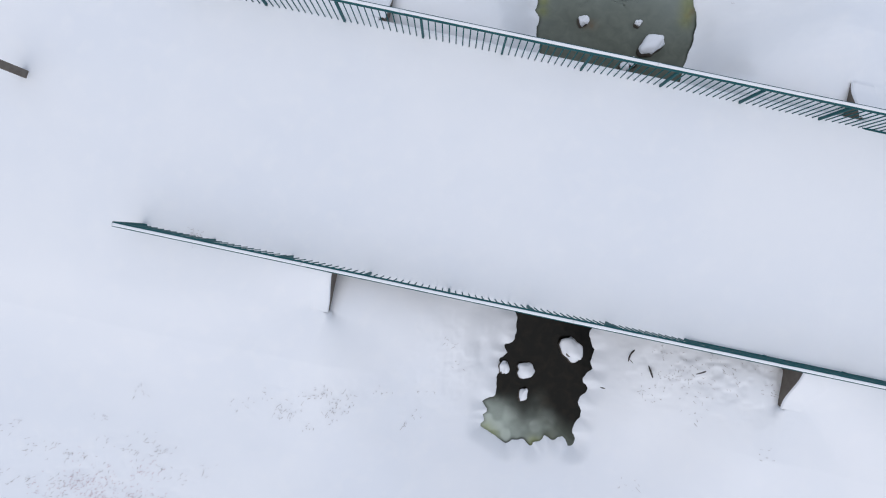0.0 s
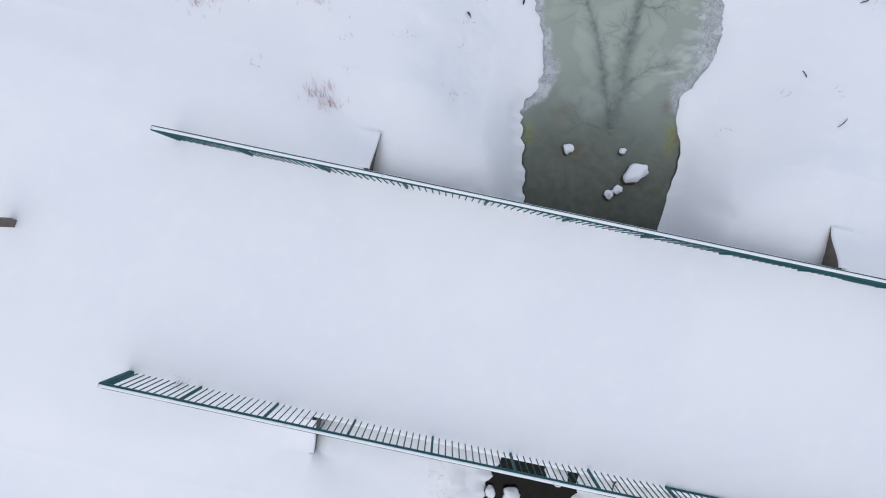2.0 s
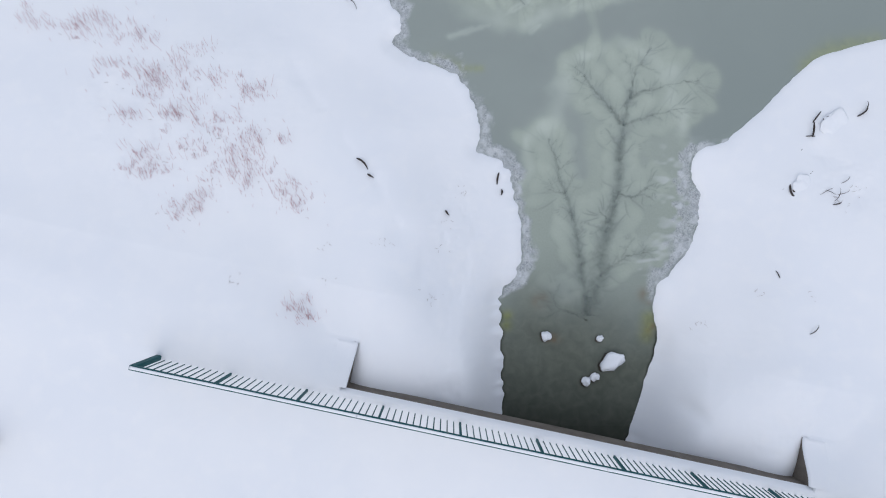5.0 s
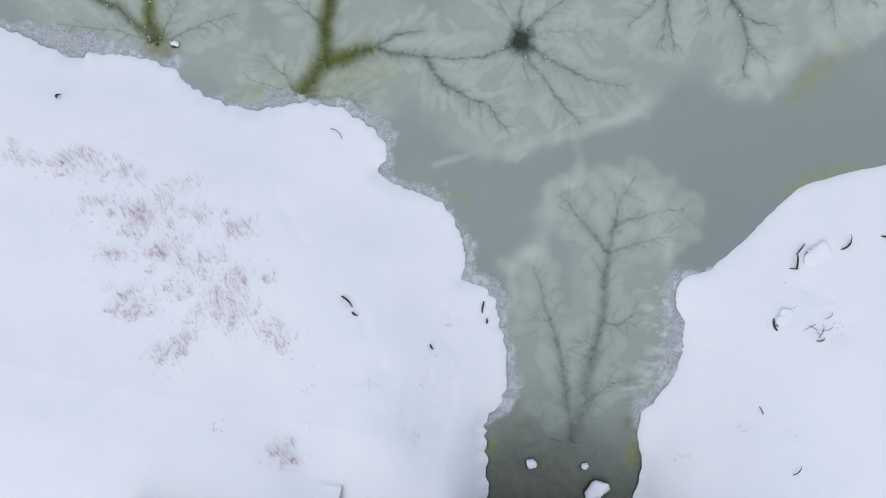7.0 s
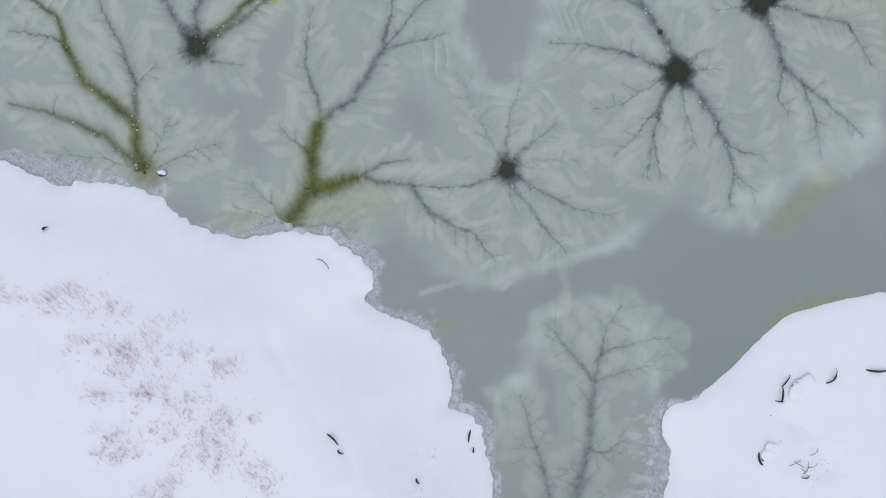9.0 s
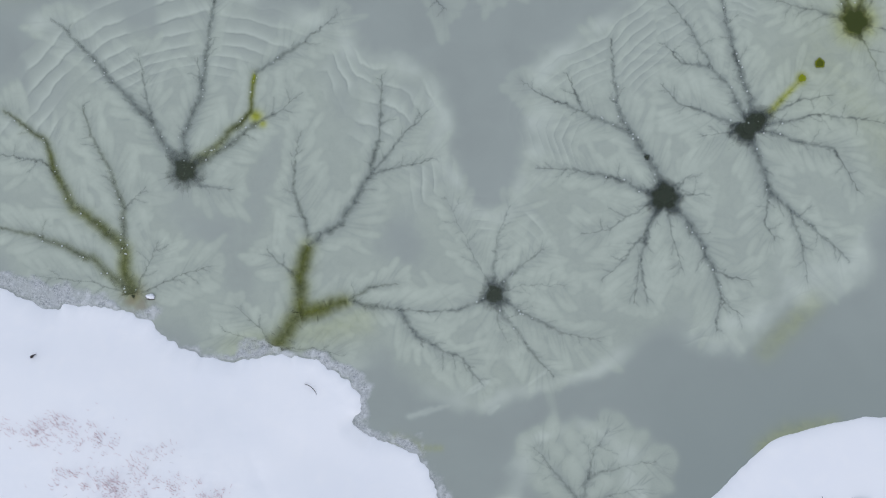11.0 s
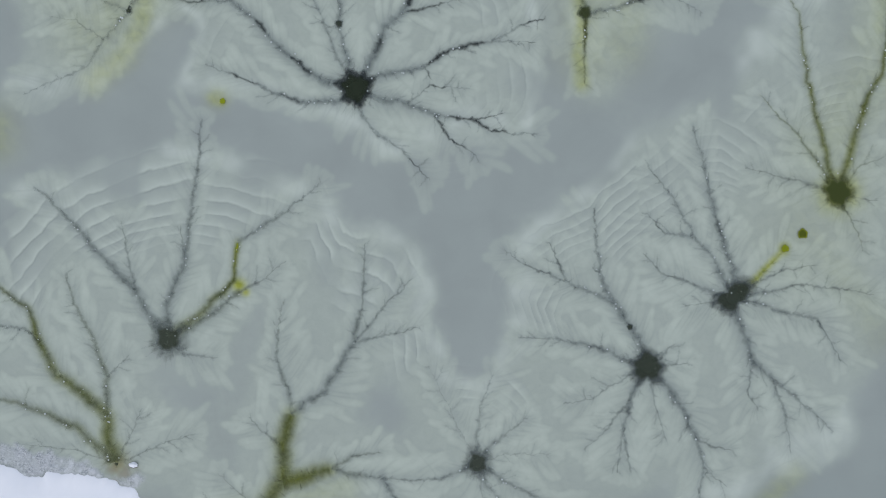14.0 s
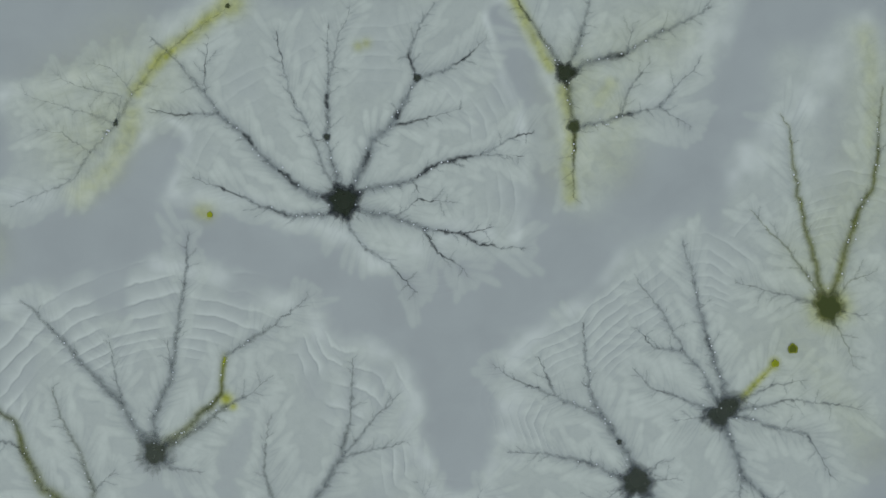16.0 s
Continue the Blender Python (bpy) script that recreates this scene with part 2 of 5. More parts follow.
def shore_distance(x, y):
    """Metres to the shore: positive on land, negative on water."""
    best, inside = np.full(x.shape, 1e9, np.float32), np.zeros(x.shape, bool)
    x, y = x.astype(np.float32), y.astype(np.float32)
    for (ax, ay), (bx, by) in zip(SHORE.astype(np.float32), np.roll(SHORE, -1, 0).astype(np.float32)):
        dx, dy = bx - ax, by - ay
        k = np.clip(((x - ax) * dx + (y - ay) * dy) / (dx * dx + dy * dy + 1e-9), 0, 1)
        best = np.minimum(best, (x - ax - k * dx) ** 2 + (y - ay - k * dy) ** 2)
        if ay != by:
            inside ^= ((ay > y) != (by > y)) & (x < dx * (y - ay) / dy + ax)
    best = np.sqrt(best)
    return np.where(inside, -best, best).astype(float)


def along(x, y):
    """Places in the bridge's own plan: along it and across it."""
    inverse = BRIDGE.inverted()
    return inverse[0][0] * x + inverse[0][1] * y + inverse[0][3], inverse[1][0] * x + inverse[1][1] * y + inverse[1][3]


def drift(x, y):
    return 0.010 * grain(x, y, 0.45, 7) + 0.02 * grain(x, y, 3.0, 8)


def approach_height(v, beyond=0.0):
    """The snowy embankment: level on the path, steep beside the bridge, gentle further off."""
    far = smooth(0.2, 3.0, beyond)
    return DECK - (0.45 - 0.1 * far) * smooth(2.2, WING + 3.0 * far, np.abs(v))


TRAIL = [(-2.6, 10.6), (-2.2, 9.8), (-1.6, 8.9), (-0.7, 7.75), (0.1, 6.4), (0.3, 5.4)]


HOLLOWS = [(5.42, 3.3, 0.16, 0.07), (5.6, 3.2, 0.12, 0.05), (5.75, 4.1, 0.3, 0.05), (6.3, 2.6, 0.35, 0.06), (6.9, 3.4, 0.5, 0.05), (0.6, -2.0, 0.18, 0.06), (0.75, -2.4, 0.15, 0.05), (1.1, 4.6, 0.3, 0.04), (0.9, 3.7, 0.25, 0.05), (8.3, 8.35, 0.2, 0.05), (8.75, 7.45, 0.18, 0.05), (-0.3, 6.8, 0.2, 0.03)]
TRAMPLED = [(5.0, -2.4, 1.5, 0.8, 1.7), (0.2, -2.3, 0.8, 0.9, 0.8), (-6.4, -4.3, 1.6, 0.8, 0.7), (-2.5, -2.9, 1.6, 0.5, 0.4), (1.0, 4.2, 0.7, 1.6, 0.6), (6.2, 4.4, 1.0, 0.6, 0.7), (7.4, 3.2, 1.2, 0.8, 0.4), (8.6, 7.8, 0.7, 0.9, 0.7), (0.9, 7.0, 0.6, 1.4, 0.6), (-4.6, 9.0, 2.2, 1.8, 0.5), (-2.0, 5.2, 0.4, 0.4, 0.6)]


def land_height(x, y, d, even):
    u, v = along(x, y)
    rise = 0.5 * (even + np.sqrt(even * even + 0.09)) - 0.15 * np.exp(-np.maximum(d, 0) / 0.2)
    beyond = np.where(u < -0.5, SPAN_WEST - u, u - SPAN_EAST)
    out = np.maximum(np.abs(v) - WING, 0)
    bank = 0.05 * (1 - np.exp(-np.maximum(d, 0) / 0.11)) + 0.27 * rise + 0.05 * smooth(0, 1.5, d) * grain(x, y, 1.7, 5)
    for end, north, south in ((SPAN_WEST, 0.42, 0.3), (SPAN_EAST, 0.6, 0.5)):
        bank = bank + np.where(v > 0, north, south) * np.exp(-(np.hypot(u - end, np.abs(v) - WING - 0.1) / 1.3) ** 2) * smooth(0.3, 1.2, d)
    bank = bank + np.where(v > 0, 0.85, 0.4) * np.exp(-((np.abs(v) - 2.5) / np.where(v > 2.5, 1.8, 1.6)) ** 2) * smooth(0.03, np.where(v > 0, 0.9, 1.0), even) * smooth(-5.8, -4.0, u) * smooth(4.6, 3.0, u)
    top = np.where(v > 0, 1.2, 1.15)
    bank = np.minimum(bank, top + 0.35 * np.tanh(np.maximum(bank - top, 0) / 0.45))
    bank = bank - 0.4 * smooth(-0.3, 0.8, beyond) * smooth(3.5, 0.5, out)
    shoulder = approach_height(v, beyond) - 0.04 * smooth(0, 0.06, out) * smooth(0.8, 0.2, beyond) * (v > 0) - 0.26 * (np.sqrt(out * out + 0.5) - 0.707)
    excess = shoulder - bank
    round_off = 0.015 + 0.3 * np.minimum(out, 1.0)
    excess = np.where(out > 0, round_off * np.logaddexp(0, excess / round_off) * smooth(0.0, 2.2, d), excess)
    fan = smooth(-1.5, 0.25, np.arctan2(beyond, out + 1e-6)) * np.exp(-(np.maximum(-beyond, 0) / 1.8) ** 2)
    outer = bank + excess * fan
    z = np.where(np.abs(v) < WING, np.where(beyond > 0.07, shoulder, np.minimum(bank, 1.38 + 0.5 * smooth(2.18, 2.3, np.abs(v)))), outer)
    z = z + smooth(0.2, 1.0, d) * drift(x, y)
    # soft hollows
    for px, py, r, deep in HOLLOWS:
        z = z - deep * np.exp(-((x - px) ** 2 + (0.8 * (y - py)) ** 2) / r ** 2) * smooth(0.1, 0.5, d)
    # trampled and crusted patches
    dents = 0.022 * smooth(0.1, 0.7, grain(x, y, 0.22, 12)) + 0.012 * smooth(0.0, 0.7, grain(x, y, 0.09, 13))
    patches = sum(k * np.exp(-(((x - px) / rx) ** 2 + ((y - py) / ry) ** 2)) for px, py, rx, ry, k in TRAMPLED)
    z = z - dents * np.minimum(patches, 1.6) * smooth(0.1, 0.5, d)
    for (ax, ay), (bx, by) in zip(TRAIL, TRAIL[1:]):
        k = np.clip(((x - ax) * (bx - ax) + (y - ay) * (by - ay)) / ((bx - ax) ** 2 + (by - ay) ** 2), 0, 1)
        gap = np.hypot(x - ax - k * (bx - ax), y - ay - k * (by - ay))
        z = z - 0.016 * smooth(-0.4, 0.5, grain(x, y, 0.3, 10)) * np.exp(-(gap / (0.16 + 0.06 * grain(x, y, 0.5, 9))) ** 2)
    return np.where(d < 0, np.maximum(d * 1.6, -0.5), z)


# ---- ground: one sheet of snow ----
def sheet(name, ax, ay, z, keep, mat, fields=()):
    """A mesh over the grid of the two axes, of the cells that are kept."""
    ny, nx = z.shape
    gx, gy = np.meshgrid(ax, ay)
    idx = np.arange(nx * ny).reshape(ny, nx)
    cells = keep[:-1, :-1] | keep[1:, :-1] | keep[:-1, 1:] | keep[1:, 1:]
    quads = np.stack([idx[:-1, :-1][cells], idx[:-1, 1:][cells], idx[1:, 1:][cells], idx[1:, :-1][cells]], 1)
    used = np.unique(quads)
    back = np.zeros(nx * ny, np.int64)
    back[used] = np.arange(len(used))
    quads = back[quads]
    me = bpy.data.meshes.new(name)
    me.vertices.add(len(used))
    me.vertices.foreach_set("co", np.stack([gx.ravel()[used], gy.ravel()[used], z.ravel()[used]], 1).astype(np.float32).ravel())
    me.loops.add(quads.size)
    me.loops.foreach_set("vertex_index", quads.astype(np.int32).ravel())
    me.polygons.add(len(quads))
    me.polygons.foreach_set("loop_start", np.arange(0, quads.size, 4, dtype=np.int32))
    me.update(calc_edges=True)
    for key, field in fields:
        me.attributes.new(key, "FLOAT", "POINT").data.foreach_set("value", np.clip(field, 0, 1).ravel()[used].astype(np.float32))
    me.materials.append(mat)
    me.shade_smooth()
    return new(name, me)


GX, GY = axis(-9.6, 11.9, 0.031, 1500), axis(-5.8, 26.4, 0.031, 1500)
LX, LY = np.meshgrid(GX, GY)
# the distance is worked out on a coarse grid first, then in full near the shore
RX, RY = axis(-14.0, 16.0, 0.15, 1600), axis(-9.0, 31.0, 0.15, 1600)
ROUGH = shore_distance(*np.meshgrid(RX, RY))
FAR = sampled(RX, RY, ROUGH, LX, LY)
shore = np.abs(FAR) < 0.45
FAR[shore] = shore_distance(LX[shore], LY[shore])
core_x, core_y = (RX >= -14.01) & (RX <= 16.01), (RY >= -9.01) & (RY <= 31.01)
block = np.ix_(core_y, core_x)
EVEN = ROUGH.copy()
for _ in range(40):
    inner = EVEN[block]
    padded = np.pad(inner, 1, mode="edge")
    EVEN[block] = (padded[:-2, 1:-1] + padded[2:, 1:-1] + padded[1:-1, :-2] + padded[1:-1, 2:]) / 4
LAND = land_height(LX, LY, FAR, FAR + (sampled(RX, RY, EVEN, LX, LY) - FAR) * smooth(0.0, 0.35, FAR))
tagged(sheet("ground", GX, GY, LAND, FAR > -0.3, SNOW), "smooth fresh snow over the banks and approaches", "snow", kind="structure")


def height(x, y):
    return float(sampled(GX, GY, LAND, np.array([x]), np.array([y]))[0])


# ---- melt patterns in the ice ----
STROKES, STARS = [], []


def jagged(points, step, wild, rng):
    """A wandering line along straight legs."""
    out = []
    for a, b in zip(points, points[1:]):
        a, b = np.array(a), np.array(b)
        n = max(1, int(np.linalg.norm(b - a) / step))
        out += [a + (b - a) * k / n for k in range(n)]
    out.append(np.array(points[-1]))
    out = np.array(out)
    out[1:-1] += rng.normal(0, wild, (len(out) - 2, 2)) if len(out) > 2 else 0
    return out


def stroke(points, w0, w1, tint, tag, full=1.0):
    return dict(p=points, w=np.linspace(w0, w1, len(points)), tint=tint, tag=tag, full=full, start=1.0)


def twigs(line, w, tint, size, gap, level, rng):
    out, run = [], rng.uniform(0.05, gap)
    lengths = np.linalg.norm(np.diff(line, axis=0), axis=1)
    total, at = lengths.sum(), 0.0
    for k, length in enumerate(lengths):
        at += length
        run -= length
        if run > 0:
            continue
        run = rng.uniform(0.5, 1.5) * gap
        d = (line[k + 1] - line[k]) / max(length, 1e-6)
        a = math.atan2(d[1], d[0]) + rng.choice((-1, 1)) * rng.uniform(0.55, 1.15)
        reach = size * (0.2 + 0.8 * rng.uniform(0, 1) ** 1.5) * (0.55 + 0.45 * math.sin(math.pi * at / total))
        bend = rng.uniform(-0.5, 0.5)
        p, legs = line[k + 1], []
        for s in range(3):
            legs.append(tuple(p))
            p = p + reach / 3 * np.array((math.cos(a + bend * s / 2), math.sin(a + bend * s / 2)))
        q = jagged(legs + [tuple(p)], 0.03, 0.009, rng)
        out.append(stroke(q, max(0.038, w * 0.6), 0.022, tint * 0.6, "twig" if level else "vein", 0.55 if level else 0.16))
        if level:
            out += twigs(q, w * 0.5, tint * 0.4, size * 0.34, gap * 0.6, level - 1, rng)
    return out


def ice_star(centre, radius, tint, arms, full=1.0, plume=1.0):
    """A melt hole with its channels: (parent arm and leg, width, tint, legs of heading and length)."""
    rng = np.random.default_rng(len(STARS) + 11)
    ways, limbs = [], []
    for k, (parent, w, t, legs) in enumerate(arms):
        p = np.array(ways[parent[0]][parent[1]] if parent else centre, float)
        way = [tuple(p)]
        for heading, length in legs:
            p = p + length * np.array((math.cos(radians(heading)), math.sin(radians(heading))))
            way.append(tuple(p))
        ways.append(way)
        line = jagged(way, 0.05, 0.010, rng)
        sway = np.minimum(1.0, np.minimum(np.arange(len(line)), np.arange(len(line))[::-1]) / 5)
        line = line + sway[:, None] * 0.028 * np.stack([grain(line[:, 0], line[:, 1], 0.22, 71), grain(line[:, 0], line[:, 1], 0.22, 72)], 1)
        if not parent:
            line = line[np.hypot(line[:, 0] - centre[0], line[:, 1] - centre[1]) > radius * 0.55]
        last = not any(q[0] and q[0] == (k, len(legs)) for q in arms)
        slim = 0.86 if t < 0.5 else 1.08
        limbs.append([stroke(line, w * slim, w * slim * (0.25 if last else 0.62), t, "arm")] + twigs(line, w * 0.5, t, plume * 0.46, 0.22 + 3.5 * max(0, w - 0.14) + (0.6 if t > 0.5 and w > 0.15 else 0.0), 1, rng))
        for s in limbs[-1]:
            s["full"] *= full
    rays = []
    for _ in range(int(8 + radius * 30)):
        a = rng.uniform(0, 2 * math.pi)
        d = np.array((math.cos(a), math.sin(a)))
        q = jagged([tuple(np.array(centre) + d * radius * 0.4), tuple(np.array(centre) + d * (radius * rng.uniform(1.1, 1.9) + 0.04))], 0.04, 0.008, rng)
        rays.append(stroke(q, 0.05, 0.015, tint, "ray", 0.5 * full))
    STARS.append(dict(c=centre, r=radius, tint=tint, limbs=limbs, rays=rays, plume=plume))
    STROKES.extend(s for limb in limbs for s in limb)


ice_star((-0.02, 21.40), 0.36, 0.0, [
    ((), 0.143, 0, [(167, 0.71), (143, 1.19), (127, 0.59), (141, 0.79), (124, 0.55), (132, 1.11), (139, 0.55)]),
    ((0, 4), 0.071, 0, [(-179, 1.05), (162, 0.47)]),
    ((0, 5), 0.048, 0, [(86, 1.18)]),
    ((), 0.107, 0, [(105, 0.71), (105, 0.67), (88, 1.12), (90, 1.30)]),
    ((3, 2), 0.048, 0, [(-167, 0.27)]),
    ((3, 3), 0.060, 0, [(77, 1.09), (68, 0.63)]),
    ((), 0.071, 0, [(120, 0.79), (112, 0.96), (119, 0.61), (106, 0.86), (100, 0.66)]),
    ((), 0.143, 0, [(61, 0.78), (68, 0.64), (40, 0.46), (59, 0.69), (64, 0.48), (113, 0.49), (69, 0.76), (54, 0.51)]),
    ((7, 5), 0.083, 0, [(14, 0.63), (34, 0.42), (41, 0.62)]),
    ((7, 3), 0.060, 0, [(14, 0.97), (17, 0.62)]),
    ((), 0.119, 0, [(29, 0.57), (11, 0.96), (33, 0.70), (10, 0.84), (26, 0.79), (16, 0.43)]),
    ((10, 4), 0.048, 0, [(-2, 0.94)]),
    ((10, 2), 0.048, 0, [(-59, 0.34)]),
    ((), 0.119, 0, [(-22, 0.54), (-11, 0.60), (-22, 0.64), (-8, 0.84), (-34, 0.43), (-4, 0.95)]),
    ((13, 3), 0.071, 0, [(-61, 0.61), (-27, 0.53), (-56, 0.32)]),
    ((13, 4), 0.048, 0, [(15, 0.67)]),
    ((13, 2), 0.048, 0, [(37, 0.59), (-3, 0.77)]),
    ((), 0.083, 0, [(-78, 0.57), (-54, 0.44), (-31, 0.69), (-49, 0.55), (-48, 0.35)]),
    ((), 0.107, 0, [(-146, 0.47), (-175, 0.66), (160, 0.70), (156, 0.58), (159, 1.02)]),
])
ice_star((-4.01, 16.10), 0.31, 0.15, [
    ((), 0.167, 0.1, [(129, 0.66), (119, 0.61), (135, 0.84), (131, 1.18), (135, 0.76), (143, 0.30)]),
    ((), 0.131, 0.1, [(92, 0.75), (67, 1.04), (83, 1.44), (82, 0.84), (85, 0.72)]),
    ((1, 2), 0.060, 0, [(99, 0.72)]),
    ((0, 2), 0.071, 0, [(100, 0.67), (102, 0.85)]),
    ((), 0.167, 0.8, [(38, 0.84), (45, 1.02), (83, 0.84)]),
    ((4, 3), 0.095, 0.1, [(32, 0.45), (31, 0.70), (40, 1.01)]),
    ((), 0.131, 0.3, [(27, 0.74), (37, 0.60), (38, 0.53)]),
    ((6, 3), 0.071, 0.1, [(27, 0.47), (41, 0.55)]),
    ((), 0.071, 0, [(-40, 0.47), (-7, 0.72)]),
])
ice_star((6.12, 15.56), 0.36, 0.0, [
    ((), 0.143, 0, [(109, 0.51), (120, 0.41), (125, 0.58), (115, 0.72), (95, 1.37)]),
    ((0, 3), 0.095, 0, [(155, 1.12), (159, 0.83), (146, 0.64)]),
    ((1, 1), 0.060, 0, [(113, 0.91)]),
    ((0, 4), 0.048, 0, [(142, 0.20)]),
    ((), 0.107, 0, [(166, 0.48), (153, 0.40), (162, 0.50), (171, 0.78), (178, 0.66)]),
    ((), 0.060, 0, [(-150, 0.95), (-146, 0.43), (-172, 0.60)]),
    ((), 0.071, 0, [(-119, 0.95), (-128, 0.76), (-139, 0.55)]),
    ((), 0.107, 0, [(-118, 0.74), (-102, 0.67), (-81, 0.97)]),
    ((7, 2), 0.060, 0, [(-99, 0.97)]),
    ((), 0.060, 0, [(-79, 0.73), (-73, 1.00)]),
    ((), 0.143, 0, [(-48, 0.73), (-54, 0.51), (-68, 0.64), (-75, 0.62), (-97, 0.72)]),
    ((10, 3), 0.060, 0, [(-23, 0.45), (-9, 0.36)]),
    ((10, 4), 0.060, 0, [(-40, 0.65)]),
    ((), 0.060, 0, [(4, 0.90)]),
    ((), 0.060, 0, [(38, 0.77)]),
])
ice_star((7.91, 17.01), 0.36, 0.0, [
    ((), 0.143, 0, [(90, 0.63), (111, 0.83), (104, 0.98), (104, 1.28)]),
    ((), 0.107, 0, [(116, 0.96), (135, 0.59), (118, 0.88), (129, 0.84)]),
    ((1, 2), 0.083, 0, [(174, 0.60), (131, 0.55)]),
    ((), 0.083, 0, [(162, 0.87), (163, 0.62), (135, 0.67)]),
    ((), 0.060, 0, [(-169, 1.03)]),
    ((), 0.083, 0, [(9, 0.72), (11, 0.84), (-8, 0.84), (-11, 0.60)]),
    ((), 0.071, 0, [(33, 0.49), (25, 0.71), (8, 0.71)]),
    ((), 0.095, 0, [(-14, 0.61), (-21, 0.51), (-10, 0.72), (-62, 1.01)]),
    ((), 0.143, 0, [(-76, 0.51), (-70, 0.89), (-45, 0.59), (-39, 0.76), (-42, 0.88)]),
    ((8, 2), 0.083, 0, [(-100, 0.67), (-60, 0.48)]),
    ((8, 3), 0.071, 0, [(-70, 0.70), (-81, 0.91)]),
    ((), 0.107, 1.0, [(37, 0.59), (47, 0.90)]),
])
ice_star((10.09, 19.19), 0.32, 0.55, [
    ((), 0.155, 0.6, [(110, 0.56), (104, 0.73), (104, 1.21), (98, 1.30), (117, 0.39)]),
    ((), 0.179, 0.7, [(75, 0.61), (73, 0.80), (72, 0.74), (58, 0.55), (84, 1.06), (87, 1.05)]),
    ((), 0.107, 0.3, [(123, 0.77), (125, 0.72), (139, 0.54), (131, 0.63)]),
    ((), 0.071, 0.2, [(162, 0.57), (166, 0.48), (166, 0.97)]),
    ((), 0.071, 0.3, [(53, 0.66), (22, 0.63)]),
    ((), 0.060, 0.3, [(-65, 0.97), (-71, 0.37)]),
    ((), 0.048, 0.2, [(-11, 0.88)]),
])
ice_star((2.54, 13.49), 0.24, 0.0, [
    ((), 0.083, 0, [(91, 0.62), (84, 0.60), (67, 0.78)]),
    ((), 0.095, 0, [(51, 0.42), (40, 0.47), (37, 0.60)]),
    ((), 0.036, 0, [(117, 1.51), (117, 0.80)]),
    ((), 0.048, 0, [(18, 0.65), (0, 0.96)]),
    ((), 0.095, 0, [(-155, 0.37), (-159, 0.51), (-178, 0.84)]),
    ((), 0.107, 0, [(-66, 0.50), (-50, 0.47), (-54, 0.52), (-48, 0.72)]),
    ((), 0.107, 0, [(-32, 0.59), (-29, 0.55), (-27, 0.53), (-12, 0.85)]),
    ((), 0.060, 0, [(-80, 0.71), (-64, 0.47)]),
], 0.7)
ice_star((-2.13, 12.32), 0.02, 1.0, [
    ((), 0.309, 0.9, [(54, 0.94), (90, 0.78), (75, 0.69)]),
    ((0, 3), 0.143, 0.1, [(34, 0.87), (61, 0.62), (58, 0.57), (76, 0.74), (87, 1.38)]),
    ((1, 3), 0.071, 0, [(49, 1.10), (45, 0.76)]),
    ((1, 3), 0.071, 0, [(13, 0.62), (13, 0.80)]),
    ((0, 3), 0.095, 0.2, [(96, 0.54), (111, 0.77), (82, 1.15)]),
    ((0, 1), 0.286, 0.9, [(13, 0.56), (18, 0.51)]),
    ((5, 2), 0.095, 0.3, [(29, 0.55), (6, 0.60)]),
    ((5, 2), 0.107, 0.2, [(-18, 0.51), (-3, 0.60), (-3, 0.84)]),
    ((7, 2), 0.107, 0, [(-57, 0.67), (-30, 0.55), (-23, 0.52), (-51, 0.77)]),
    ((0, 2), 0.083, 0.1, [(148, 0.57), (129, 0.38)]),
    ((), 0.048, 0.3, [(156, 0.53), (163, 0.63)]),
    ((), 0.048, 0.3, [(123, 0.55), (138, 0.72)]),
    ((), 0.048, 0.3, [(0, 0.84), (-13, 0.62)]),
])
ice_star((-5.12, 13.45), 0.04, 0.7, [
    ((), 0.262, 0.9, [(112, 0.44), (93, 0.60)]),
    ((0, 2), 0.131, 0.4, [(90, 0.84), (109, 0.89), (120, 0.83), (106, 0.63)]),
    ((1, 1), 0.060, 0.1, [(45, 0.68)]),
    ((0, 2), 0.190, 0.8, [(135, 0.60), (144, 0.82), (118, 0.75), (108, 0.76), (144, 1.12)]),
    ((3, 3), 0.095, 0.1, [(135, 0.43), (173, 0.98)]),
    ((), 0.155, 0.6, [(138, 1.18), (157, 1.18), (167, 0.99)]),
    ((), 0.048, 0.2, [(22, 0.63), (27, 0.41), (18, 0.77)]),
    ((), 0.048, 0.2, [(62, 0.60), (68, 0.65)]),
    ((), 0.048, 0.2, [(162, 0.92), (174, 1.22)]),
])
ice_star((4.61, 24.08), 0.23, 0.3, [
    ((), 0.107, 0.4, [(122, 0.56), (126, 0.51), (122, 0.55), (119, 0.61)]),
    ((), 0.107, 0.7, [(-81, 0.60), (-81, 0.54), (-87, 0.41), (-92, 0.59), (-90, 0.47)]),
    ((), 0.131, 0.1, [(22, 0.76), (11, 0.60), (37, 0.58), (22, 0.76), (31, 0.68)]),
    ((), 0.107, 0.1, [(67, 0.76), (74, 0.85), (83, 0.47)]),
    ((1, 2), 0.095, 0, [(10, 0.66), (22, 0.38), (11, 0.78), (49, 0.62), (48, 0.70)]),
    ((4, 2), 0.071, 0, [(77, 0.52), (51, 0.75)]),
    ((4, 3), 0.048, 0, [(-30, 0.82)]),
    ((2, 2), 0.048, 0, [(80, 0.65)]),
])
